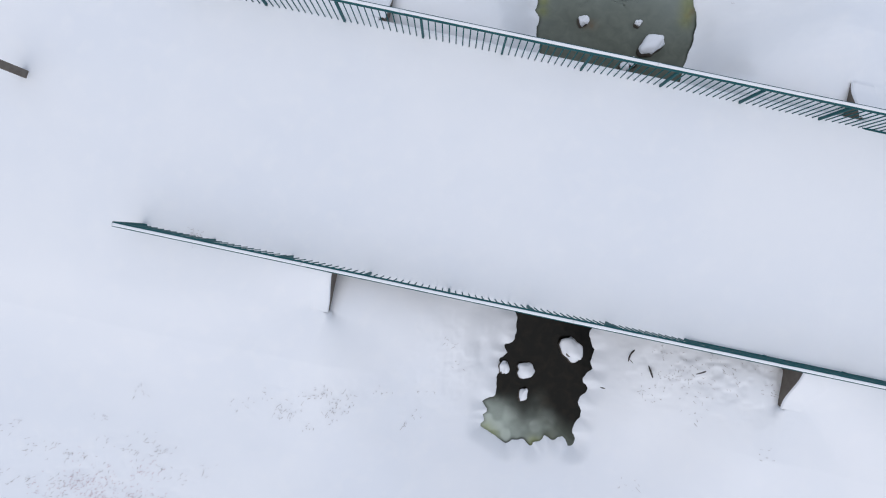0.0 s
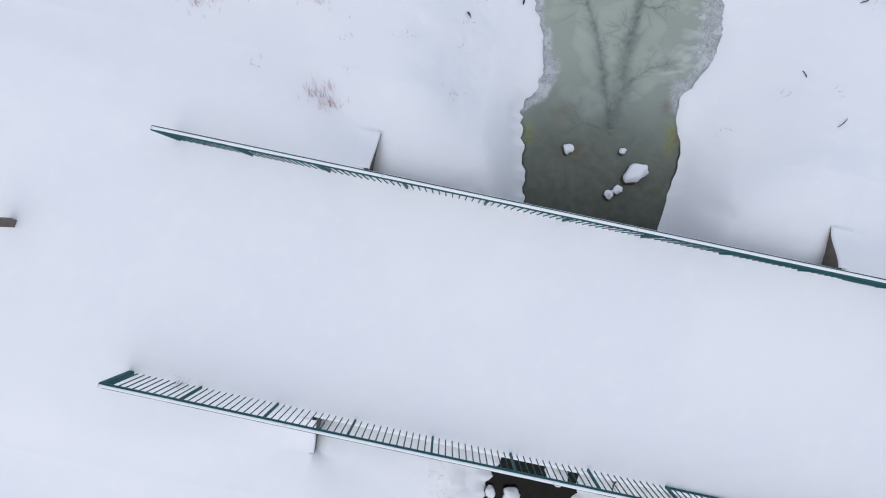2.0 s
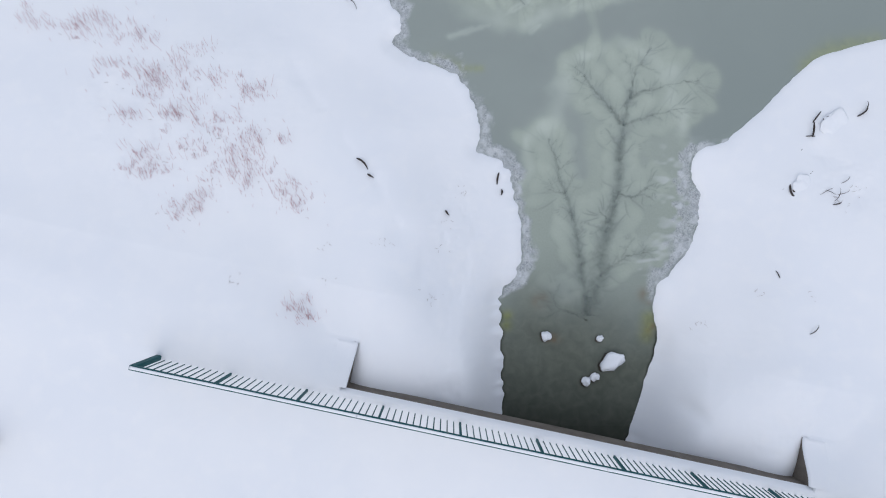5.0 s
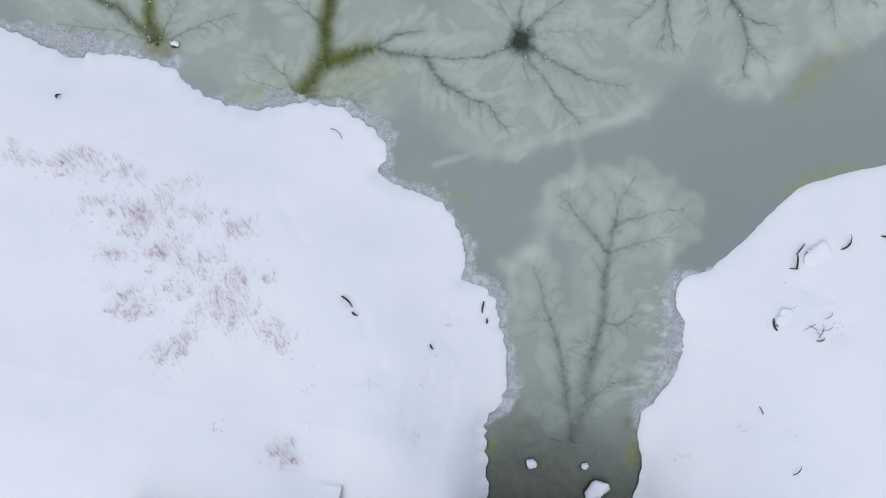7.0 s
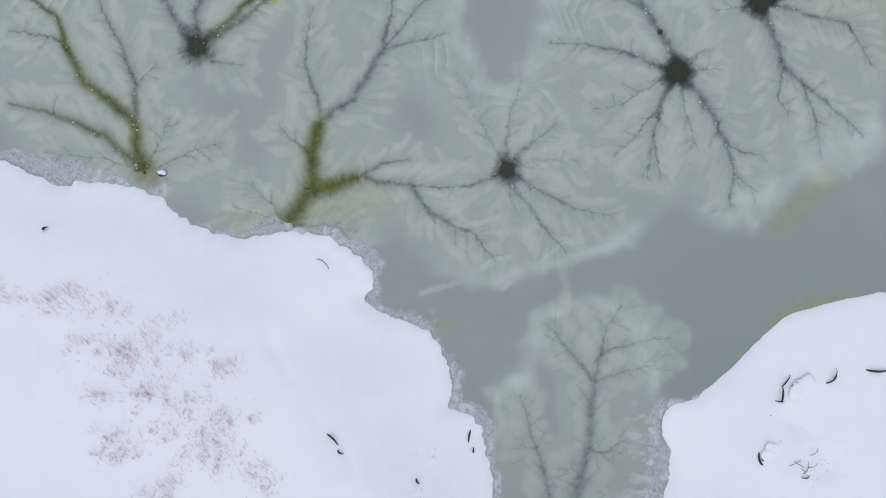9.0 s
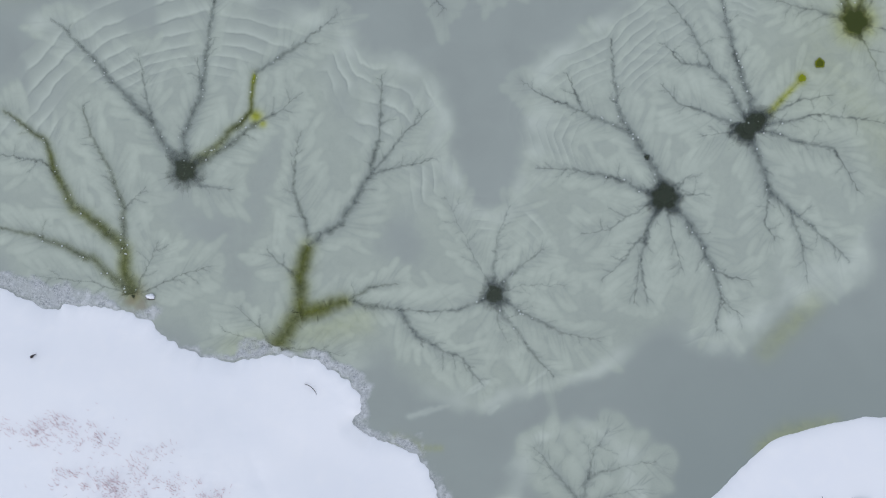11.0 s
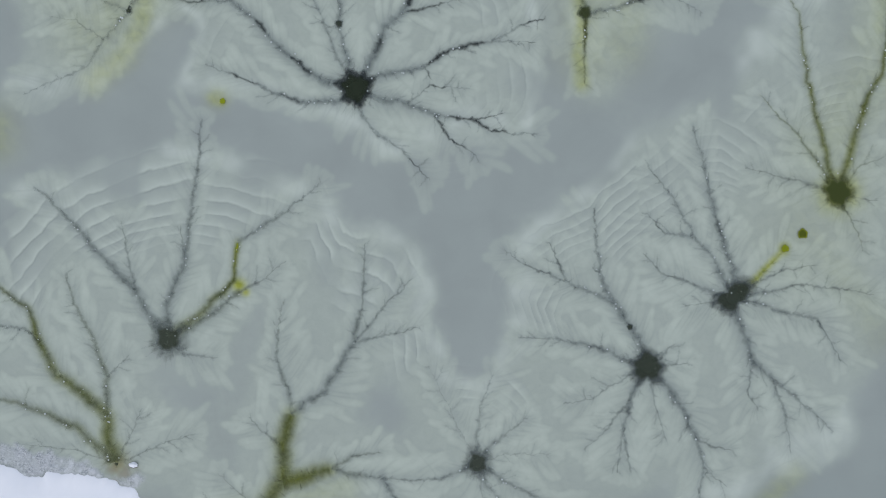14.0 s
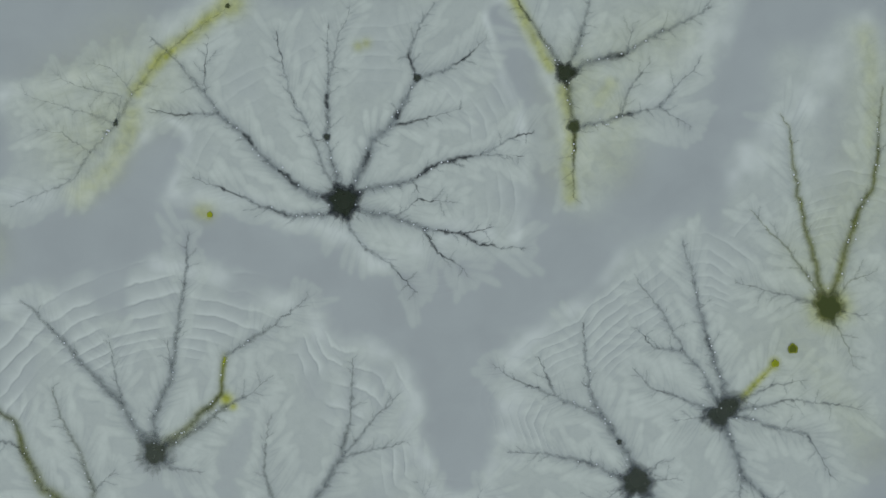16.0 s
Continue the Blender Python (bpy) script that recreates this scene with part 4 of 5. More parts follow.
where *= smooth(0.02, 0.09, near) * (1 - 0.9 * clear)
# each step's bright edge and its shadow side are painted as ice tones
ridge = where * 0.8 * np.exp(-saw / 0.3) * smooth(0.0, 0.1, saw)
step_shade = where * 0.26 * np.exp(-((saw - 0.96) / 0.05) ** 2) * (0.6 + 0.6 * grain(X, Y, 0.35, 39))
slush = np.maximum(slush, 0.62 * where * (1 - clear))
slush = slush * (1 - 0.6 * where * smooth(0.15, 0.95, saw)) * (0.94 + 0.08 * grain(X, Y, 0.45, 24))
ridge = np.maximum(ridge, 0.5 * fringe * (0.7 + 0.6 * grain(X, Y, 0.3, 25)))
# two long pale quills near the creek's mouth
for line in ([(0.74, 10.89), (1.57, 11.13), (2.41, 11.65)], [(2.45, 11.0), (3.25, 11.55), (3.84, 12.03)]):
    for (ax, ay), (bx, by) in zip(line, line[1:]):
        k = np.clip(((X - ax) * (bx - ax) + (Y - ay) * (by - ay)) / ((bx - ax) ** 2 + (by - ay) ** 2), 0, 1)
        gap = np.hypot(X - ax - k * (bx - ax), Y - ay - k * (by - ay)) + 0.05 * grain(X, Y, 0.35, 55) + 0.02 * grain(X, Y, 0.1, 69)
        ridge = np.maximum(ridge, (0.34 + 0.2 * grain(X, Y, 0.3, 70)) * np.exp(-(gap / 0.055) ** 2))
vein = np.where(inside, sampled(CX, CY, VEIN, X, Y), 0) * 0.52
yellow = np.where(inside, sampled(CX, CY, YELLOW, X, Y), 0) * (0.92 + 0.14 * grain(X, Y, 0.12, 34) + 0.16 * grain(X, Y, 0.4, 38))
fine_veins = fine_veins * (0.75 + 0.5 * grain(X, Y, 0.5, 53))
# the painted shade of the steps joins the dark vein field
fine_veins = np.maximum(fine_veins, step_shade)
fine_veins = np.maximum(fine_veins, np.where(Y < 11.4, 0.28, 0.11) * seam * (1 - 0.8 * clear) * (0.8 + 0.6 * grain(X, Y, 0.4, 56)))
ridge = np.maximum(ridge, 0.6 * cover * np.clip(plume - 0.45, 0, 1) * (1 - 0.7 * clear))
green = smooth(15.5, 9.0, Y + 0.6 * grain(X, Y, 1.5, 35)) * (0.35 + 0.65 * np.maximum(smooth(3.0, 8.0, X + 0.8 * grain(X, Y, 1.3, 57)), smooth(8.5, 7.0, Y)))
# the creek's tone gets darker from the north towards the bridge
olive = smooth(6.4, 3.9, Y + 0.5 * grain(X, Y, 0.8, 36))
openw = smooth(-3.9, -3.0, Y + 0.55 * (X - 1.6) + 0.3 * grain(X, Y, 0.5, 37)) * smooth(4.4, 0.6, Y)
# the same field also draws a thin dark line along the shore
openw = np.maximum(openw, 0.75 * np.exp(-(np.maximum(D, 0) / 0.04) ** 2) * smooth(5.4, 4.8, Y) * (0.7 + 0.6 * grain(X, Y, 0.3, 65)))
west = smooth(4.0, 3.2, X) * smooth(5.2, 5.8, Y) * np.maximum(0.07, 0.225 + 0.16 * grain(X, Y, 0.9, 41) + 0.10 * grain(X, Y, 0.33, 54))
west += smooth(4.0, 3.2, X) * 0.14 * np.exp(-((X + 7.0) / 0.9) ** 2)
east = smooth(4.2, 4.8, X) * smooth(5.0, 5.6, Y) * smooth(8.95, 8.5, Y) * (0.16 + 0.42 * np.exp(-((Y - 7.1) / 1.0) ** 2) * 0.7 + 0.2 * grain(X, Y, 0.16, 42) * smooth(5.8, 6.4, Y))
rim_width = west + east
rim = smooth(-0.07, 0.10, rim_width - np.maximum(D, 0) + 0.06 * grain(X, Y, 0.13, 43) + 0.03 * grain(X, Y, 0.06, 44)) * smooth(0.05, 0.12, rim_width)
# a thin, broken dark line where the rim meets the snow
edge_line = np.exp(-((np.maximum(D, 0) - 0.01) / 0.022) ** 2) * smooth(-0.5, 0.3, grain(X, Y, 0.25, 58)) * smooth(0.05, 0.12, rim_width)
rim = rim * (1 - 0.6 * edge_line)
fine_veins = np.maximum(fine_veins, 0.6 * edge_line)
rust = 0.75 * np.exp(-(((X - 2.93) / 0.13) ** 2 + ((Y - 4.52) / 0.09) ** 2)) * (0.7 + 0.5 * grain(X, Y, 0.08, 63))
for x, y, r in ((2.65, 5.35, 0.16), (4.85, 5.45, 0.13), (5.0, 4.75, 0.14), (4.98, 5.3, 0.1), (-5.05, 13.32, 0.3), (2.1, -3.3, 0.15), (1.6, -2.9, 0.15)):
    rust = np.maximum(rust, 0.34 * np.exp(-((X - x) ** 2 + (Y - y) ** 2) / r ** 2) * (0.75 + 0.6 * grain(X, Y, 0.12, 71)))
pool_end = smooth(-3.0, -3.5, Y + 0.2 * grain(X, Y, 0.3, 45))
corner = pool_end * smooth(2.5, 1.1, X + 0.35 * grain(X, Y, 0.3, 46) + 0.25 * grain(X, Y, 0.12, 49))
streaks = smooth(0.05, 0.6, 0.7 * grain(X * 0.3, Y + 0.1 * X, 0.12, 62) + 0.5 * grain(X * 0.5 + 0.1, Y - 0.1 * X, 0.08, 64)) * np.exp(-((D - 0.45) / 0.3) ** 2) * smooth(4.2, 4.8, X) * smooth(5.5, 6.2, Y) * smooth(8.9, 8.4, Y)
frost = np.maximum(0.4 * streaks, 0.5 * rim * smooth(0.25, 0.7, grain(X, Y, 0.1, 59) + 0.5 * grain(X, Y, 0.4, 60)))
rim = rim * (0.8 + 0.2 * smooth(-0.5, 0.3, grain(X, Y, 0.3, 66)))
slush = np.maximum(slush, 0.6 * corner)
ridge = np.maximum(ridge, 0.8 * corner * smooth(0.1, 0.5, grain(X, Y, 0.2, 50)))
olive = np.clip(olive - 0.8 * corner, 0, 1)
IZ = 0.022 * rim * (0.6 + 0.7 * grain(X, Y, 0.07, 47)) - 0.005 * where * saw - 0.006 * vein + 0.003 * grain(X, Y, 0.4, 48) * slush
tagged(sheet("water", IX, IY, IZ, D > -0.25, ICE, (("slush", slush), ("ridge", ridge), ("vein", vein), ("fine", fine_veins), ("algae", yellow), ("green", green), ("olive", 0.80 * olive), ("open", openw), ("rust", rust), ("rim", rim), ("frost", frost))),
       "grey-green frozen pond and creek with slushy lobes and a crusted rim", "ice", kind="structure")


def ribbons(strokes, z, ink, rng, centre):
    """Flat channels: full in the middle, fading to both sides."""
    co, faces, core, tint, inks = [], [], [], [], []
    for s in strokes:
        p, w = s["p"], s["w"]
        d = np.gradient(p, axis=0)
        d /= np.linalg.norm(d, axis=1)[:, None] + 1e-9
        n = np.stack([-d[:, 1], d[:, 0]], 1)
        spiky = 0.42 if s["tint"] < 0.35 else 0.07
        w = w * np.repeat(rng.uniform(1 - spiky, 1 + spiky, len(w) // 2 + 1), 2)[:len(w)]
        base, h = len(co), z + rng.uniform(0, 0.004)
        for k in range(len(p)):
            far = math.hypot(p[k][0] - centre[0], p[k][1] - centre[1])
            for side, c in ((-1.15, 0.0), (-0.5, 0.5), (0.0, 1.0), (0.5, 0.5), (1.15, 0.0)):
                q = p[k] + n[k] * w[k] * side * 0.88
                co.append((q[0], q[1], h))
                core.append(c * s["full"] * min(1.0, 0.4 + w[k] / 0.18) * (1.0 if 0 < k < len(p) - 1 or s["tag"] == "arm" and k == 0 else 0.4))
                tint.append(s["tint"] * (s["start"] + (1 - s["start"]) * k / (len(p) - 1)))
                inks.append(ink * (float(smooth(0.2, 0.45, grain(p[k][0], p[k][1], 0.42, 61))) * float(smooth(0.5, 1.3, far)) if s["tag"] == "arm" else 0.15))
            if k:
                a = base + 5 * k
                faces += [(a - 5 + o, a - 4 + o, a + 1 + o, a + o) for o in range(4)]
    return co, faces, core, tint, inks


def flat_mesh(name, co, faces, core, tint, inks, origin):
    me = bpy.data.meshes.new(name)
    me.from_pydata([(x - origin[0], y - origin[1], z) for x, y, z in co], [], faces)
    for key, field in (("core", core), ("tint", tint), ("ink", inks)):
        me.attributes.new(key, "FLOAT", "POINT").data.foreach_set("value", np.array(field, np.float32))
    me.materials.append(CHANNEL)
    return me


def blob(radius, spikes, rng, headings=(), long=0.0, turn=0.0, soft=0.1):
    """An uneven dark disc that runs out into the channels, soft at its edge."""
    co, faces, core = [(0, 0, 0.017)], [], [1.6]
    n = 48
    shape = []
    for k in range(n):
        a = 2 * math.pi * k / n
        r = 0.9 + 0.08 * math.sin(3 * a + spikes) + 0.06 * math.sin(5 * a + 2 * spikes) + 0.05 * rng.uniform(-1, 1) + long * math.cos(2 * (a - turn))
        for h in headings:
            off = (a - h + math.pi) % (2 * math.pi) - math.pi
            r += 0.2 * math.exp(-(off / 0.22) ** 2)
        shape.append(min(r, 1.5))
    for ring, c in ((0.5, 1.6), (max(0.62, 0.88 - soft), 1.3), (1.0, 0.7), (1.16 + soft, 0.0)):
        for k in range(n):
            a = 2 * math.pi * k / n
            r = radius * ring * (shape[k] + (0.06 * rng.uniform(-1, 1) if ring > 0.9 else 0))
            co.append((r * math.cos(a), r * math.sin(a), 0.017))
            core.append(c)
    for k in range(n):
        j = (k + 1) % n
        faces.append((0, 1 + k, 1 + j))
        faces += [(1 + k + o, 1 + k + o + n, 1 + j + o + n, 1 + j + o) for o in (0, n, 2 * n)]
    return co, faces, core


for number, s in enumerate(STARS):
    rng = np.random.default_rng(number + 70)
    tone = "dark yellow-green" if s["tint"] > 0.4 else "dark grey"
    label = tone + " star-shaped melt hole with branching channels in the ice" if s["r"] > 0.04 else "faint dark feathery channel tree in green creek ice" if s["tint"] < 0.3 else "olive-green branching melt channel starting at the shore"
    star = thing("ice_star", label, "ice pattern", "melt stars in the pond ice", pose(s["c"][0], s["c"][1], 0))
    ink = (1.0, 0.25, 0.5, 0.5, 0.3, 0.3, 0.2, 0.2, 0.9, 0.5, 0.2)[number]
    for limb in s["limbs"]:
        part("channel", flat_mesh("channel", *ribbons([q for q in limb if q["tag"] != "vein"], 0.006, ink, rng, s["c"]), s["c"]), CHANNEL, star)
    part("fringe", flat_mesh("fringe", *ribbons(s["rays"], 0.0115, ink, rng, s["c"]), s["c"]), CHANNEL, star)
    if s["r"] < 0.04:
        continue
    roots = [limb[0]["p"][0] - np.array(s["c"]) for limb in s["limbs"]]
    headings = [math.atan2(q[1], q[0]) for q in roots if math.hypot(q[0], q[1]) < s["r"] * 1.6]
    co, faces, core = blob(s["r"] * (1.1 if number in (1, 5) else 0.92), number * 1.7, rng, headings, 0.36 if number == 3 else 0.0, 0.8, 0.32 if number in (1, 5) else 0.14)
    part("melt_hole", flat_mesh("melt_hole", co, faces, core, [s["tint"] * 0.5] * len(co), [ink] * len(co), (0, 0)), CHANNEL, star, "almost black ragged melt hole")
    bm = bmesh.new()
    for limb in s["limbs"]:
        line = limb[0]
        for (x, y), w in zip(line["p"], line["w"]):
            if w > 0.06 and rng.random() < 0.2 * min(1.0, line["full"]):
                r = rng.uniform(0.008, 0.024)
                m = pose(x - s["c"][0] + rng.normal(0, w * 0.45), y - s["c"][1] + rng.normal(0, w * 0.45), 0.012) @ Matrix.Diagonal((r, r, r * 0.35, 1))
                bmesh.ops.create_icosphere(bm, subdivisions=1, radius=1, matrix=m)
    tagged(part("frozen_foam", bm, BUBBLE, star, "small white frozen air bubbles"), kind="stuff")



def melt_dot(x, y, radius, tint, tone):
    rng = np.random.default_rng(int(x * 100) % 97)
    co, faces, core = blob(radius, x, rng)
    ob = new("melt_hole", flat_mesh("melt_hole", co, faces, core, [tint] * len(co), [0.5] * len(co), (0, 0)))
    ob.location = (x, y, 0.002)
    tagged(ob, tone + " round melt hole in the grey ice", "ice pattern", "small melt holes in the ice")


melt_dot(9.35, 18.34, 0.105, 1.05, "small dark green")
melt_dot(8.99, 18.03, 0.075, 1.25, "small yellow-green")
melt_dot(-2.44, 25.50, 0.055, 0.6, "small dark green")
melt_dot(4.79, 22.97, 0.145, 0.5, "almost black")
melt_dot(-7.71, 20.33, 0.107, 0.7, "small dark green")
melt_dot(1.52, 23.99, 0.095, 0.0, "small black")
melt_dot(5.75, 16.38, 0.065, 0.0, "small black")
melt_dot(-2.83, 21.14, 0.06, 1.3, "small yellow-green")
melt_dot(-0.37, 22.76, 0.083, 0.0, "small black")

# ---- footbridge ----
bridge = thing("footbridge", "flat footbridge with dark timber edge beams over the creek", "bridge", at=BRIDGE)
bm = bmesh.new()
box(bm, (SPAN_EAST - SPAN_WEST + 0.3, 2 * HALF_WIDTH - 0.16, 0.16), ((SPAN_EAST + SPAN_WEST) / 2, 0, 1.70), 0.01)
part("deck", bm, TIMBER, bridge)
for side in (-1, 1):
    bm = bmesh.new()
    box(bm, (SPAN_EAST - SPAN_WEST + 0.1, 0.07, 0.4), ((SPAN_EAST + SPAN_WEST) / 2, side * (HALF_WIDTH - 0.035), 1.60), 0.008)
    part("edge_beam", bm, TIMBER, bridge)
for v in (-1.5, -0.5, 0.5, 1.5):
    bm = bmesh.new()
    box(bm, (SPAN_EAST - SPAN_WEST + 0.2, 0.16, 0.36), ((SPAN_EAST + SPAN_WEST) / 2, v, 1.44), 0.01)
    part("girder", bm, TIMBER, bridge)

# snow on the deck
US, VS = np.linspace(SPAN_WEST - 0.3, SPAN_EAST + 0.3, 115), np.concatenate([np.linspace(-HALF_WIDTH - 0.004, -HALF_WIDTH + 0.12, 6), np.arange(-2.06, 2.07, 0.103), np.linspace(HALF_WIDTH - 0.12, HALF_WIDTH + 0.004, 6)])
U, V = np.meshgrid(US, VS)
edge = np.clip((HALF_WIDTH + 0.005 - np.abs(V)) / 0.09, 0, 1)
DZ = 1.80 + (DECK - 1.80) * np.sqrt(1 - (1 - edge) ** 2)
DX, DY = BRIDGE[0][0] * U + BRIDGE[0][1] * V + BRIDGE[0][3], BRIDGE[1][0] * U + BRIDGE[1][1] * V + BRIDGE[1][3]
DZ = DZ + edge * drift(DX, DY) + 0.006 - 0.012 * smooth(0.25, 0.0, np.minimum(U - US[0], US[-1] - U))
deck_snow = tagged(sheet("snow_cover", US, VS, DZ, np.ones_like(DZ, bool), SNOW), "thick even snow lying on the footbridge deck", "snow", kind="structure")
deck_snow.matrix_world = BRIDGE

# railings
POST_GAP, PICKETS, RAIL_END, RAIL_TOP = 1.403, 12, -8.2, 2.87


def railing(v, first, joints):
    rail = thing("railing", "dark green steel railing with upright pickets and snow on its handrail", "railing", "bridge railings", BRIDGE)
    length = 2 * -RAIL_END
    inner = v - 0.028 if v > 0 else v + 0.014
    outer = v + 0.003 if v > 0 else v - 0.006
    bm = bmesh.new()
    box(bm, (length, 0.09, 0.05), (0, v, RAIL_TOP - 0.045), 0.014)
    part("handrail", bm, GREEN, rail)
    for end in (-1, 1):
        bm = bmesh.new()
        box(bm, (0.10, 0.09, 1.16), (end * -RAIL_END, v, RAIL_TOP - 0.02 - 0.58), 0.015)
        part("end_post", bm, GREEN, rail)
    bm = bmesh.new()
    box(bm, (0.036, 0.05, 1.02), (0, 0, 0), 0.006)
    post = mesh_of("post", bm, GREEN)
    bm = bmesh.new()
    tube(bm, [(0, 0, -0.5), (0, 0, 0.5)], [0.0105, 0.0105], 6)
    picket = mesh_of("picket", bm, GREEN)
    u = first
    posts = [RAIL_END]
    while u < -RAIL_END - 0.6:
        posts.append(u)
        part("post", post, GREEN, rail).location = (u, inner, RAIL_TOP - 0.07 - 0.51)
        u += POST_GAP
    posts.append(-RAIL_END)
    for a, b in zip(posts, posts[1:]):
        bm = bmesh.new()
        box(bm, (b - a - 0.04, 0.035, 0.035), ((a + b) / 2, inner, DECK + (-0.006 if v > 0 and 1.0 < a < 3.0 else 0.03 if v < 0 and a > 0.6 else -0.055)), 0.006)
        part("lower_bar", bm, GREEN, rail)
        n = max(2, round((b - a) / (POST_GAP / PICKETS)))
        for k in range(1, n):
            part("picket", picket, GREEN, rail).location = (a + (b - a) * k / n, inner, RAIL_TOP - 0.09 - 0.5)
    # snow along the handrail, broken at the joints
    start = RAIL_END - 0.03
    cuts = [*joints, -RAIL_END + 0.03]
    for cut in cuts:
        bm = bmesh.new()
        count, rings = int((cut - start) / 0.06), []
        for k in range(count + 1):
            u = start + 0.002 + (cut - start - 0.005) * k / count
            swell = (1 + 0.14 * noise.noise((u * 2.3, v, 0)) + 0.06 * noise.noise((u * 9, v, 3))) * (1.15 - 0.15 * min(1, min(k, count - k) / 1.5))
            ring = []
            for q in range(7):
                a = math.pi * q / 6
                c = math.cos(a)
                ring.append(bm.verts.new((u, outer + 0.024 * math.copysign(abs(c) ** 0.55, c) * swell, RAIL_TOP - 0.022 + 0.022 * math.sin(a) ** 0.6 * swell)))
            rings.append(ring)
        for a, b in zip(rings, rings[1:]):
            for q in range(6):
                bm.faces.new((a[q], b[q], b[q + 1], a[q + 1]))
        bm.faces.new(rings[0]), bm.faces.new(rings[-1][::-1])
        bmesh.ops.recalc_face_normals(bm, faces=bm.faces[:])
        part("snow_strip", bm, SNOW, rail, "narrow strip of white snow")
        start = cut


railing(2.12, -6.87, (-4.41, -0.22, 3.98))
railing(-2.15, -6.92, (-5.13, -0.68, 3.55))

# abutments of stacked timbers, with wings past the deck, their tops under snow
def sloped(bm, u0, u1, low, vs, tops):
    """A wall between two planes across the bridge, with a sloping top."""
    rows = [[bm.verts.new((u, v, z)) for v, z in [*zip(vs, tops), (vs[-1], low), (vs[0], low)]] for u in (u0, u1)]
    n = len(rows[0])
    for k in range(n):
        bm.faces.new((rows[0][k], rows[0][(k + 1) % n], rows[1][(k + 1) % n], rows[1][k]))
    bm.faces.new(rows[0]), bm.faces.new(rows[1])
    bmesh.ops.recalc_face_normals(bm, faces=bm.faces[:])


ACROSS = np.concatenate([np.linspace(-WING, -2.1, 12), np.linspace(2.1, WING, 12)])
for u, face in ((SPAN_WEST, 1), (SPAN_EAST, -1)):
    wall = thing("abutment", "brown weathered timber abutment wall holding back the snowy approach", "retaining wall", "bridge abutments", BRIDGE)
    for k in range(6):
        bm = bmesh.new()
        box(bm, (0.15, 2 * WING - random.uniform(0, 0.02), 0.181), (u - face * (0.075 + random.uniform(0, 0.008)), 0, 0.38 + k * 0.185 - 0.0905), 0.01)
        part("timber", bm, TIMBER, wall)
    bm = bmesh.new()
    sloped(bm, u - face * 0.002, u - face * 0.15, 1.31, ACROSS, np.minimum(approach_height(ACROSS) - 0.02, 1.84))
    part("coping", bm, TIMBER, wall, shade=False)
    for side in (-1, 1):
        bm, rows = bmesh.new(), []
        for back, fall in ((-0.008, 0.06), (-0.006, 0.015), (0.02, 0.0), (0.1, 0.0), (0.2, 0.002), (0.32, 0.008), (0.45, 0.025), (0.5, 0.05)):
            row = []
            for k in range(17):
                v = side * (2.28 + (WING - 2.276) * k / 15 if k < 16 else WING + 0.014)
                place = BRIDGE @ Vector((u - face * back, v, 0))
                z = float(approach_height(v, max(back, 0))) + float(drift(place.x, place.y)) + (0.012 if side > 0 else 0.014 - 0.006 * k / 16) - fall
                row.append(bm.verts.new((u - face * back, v, z - (0.07 if k == 16 and side > 0 else 0.02 if k == 16 else 0.0))))
            rows.append(row)
        for low, high in zip(rows, rows[1:]):
            for k in range(16):
                bm.faces.new((low[k], low[k + 1], high[k + 1], high[k]))
        bmesh.ops.recalc_face_normals(bm, faces=bm.faces[:])
        if sum(f.normal.z for f in bm.faces) < 0:
            bmesh.ops.reverse_faces(bm, faces=bm.faces[:])
        part("snow_cap", bm, SNOW, wall, "low ridge of white snow")
        if side > 0:
            bm = bmesh.new()
            box(bm, (0.45, 0.05, 0.9), (u - face * 0.37, side * (WING - 0.016), 0.985), 0.008)
            part("return_wall", bm, TIMBER, wall)

# ---- stones in the water, capped with snow ----
def capped_stone(x, y, size, turn, seed, cap=1.0):
    rock = thing("boulder", "wet brown boulder in the ice with a white cap of snow", "rock", "snow-capped boulders in the creek", pose(x, y, 0, 0, 0, turn))
    bm = bmesh.new()
    lump(bm, (size[0], size[1], size[2]), 0.42, seed)
    part("stone", bm, STONE, rock)
    bm = bmesh.new()
    lump(bm, (size[0] * cap * 0.97, size[1] * cap * 0.97, size[2] * 0.75), 0.42, seed, 3, -0.02, (0.02, 0.02, size[2] * 0.62))
    part("snow_cap", bm, SNOW, rock)


for k, (x, y, a, b, h, turn) in enumerate([(2.75, 4.56, 0.10, 0.11, 0.12, 0), (3.89, 4.51, 0.075, 0.06, 0.10, 20), (4.12, 4.03, 0.27, 0.165, 0.2, 28), (3.60, 3.62, 0.10, 0.10, 0.12, 15), (3.78, 3.70, 0.11, 0.09, 0.12, 25),
                                            (2.53, -2.2, 0.21, 0.27, 0.16, 25), (1.58, -2.66, 0.19, 0.17, 0.14, 0), (1.13, -2.59, 0.10, 0.13, 0.12, -10), (1.53, -3.14, 0.08, 0.14, 0.1, -15), (-4.76, 13.42, 0.09, 0.06, 0.07, 0)]):
    capped_stone(x, y, (a, b, h), turn, k * 3.7 + 1)


# ---- a bollard on the path ----
bollard = thing("bollard", "square weathered grey timber bollard standing on the snowy path", "bollard", at=pose(-7.47, 2.99, DECK - 0.3, 0, 0, -20))
bm = bmesh.new()
box(bm, (0.14, 0.14, 1.25), (0, 0, 0.62), 0.012)
part("post", bm, TIMBER, bollard)
bm = bmesh.new()
lump(bm, (0.075, 0.075, 0.06), 0.2, 4.0, 2, 0.0, (0, 0, 1.245))
part("snow_cap", bm, SNOW, bollard)


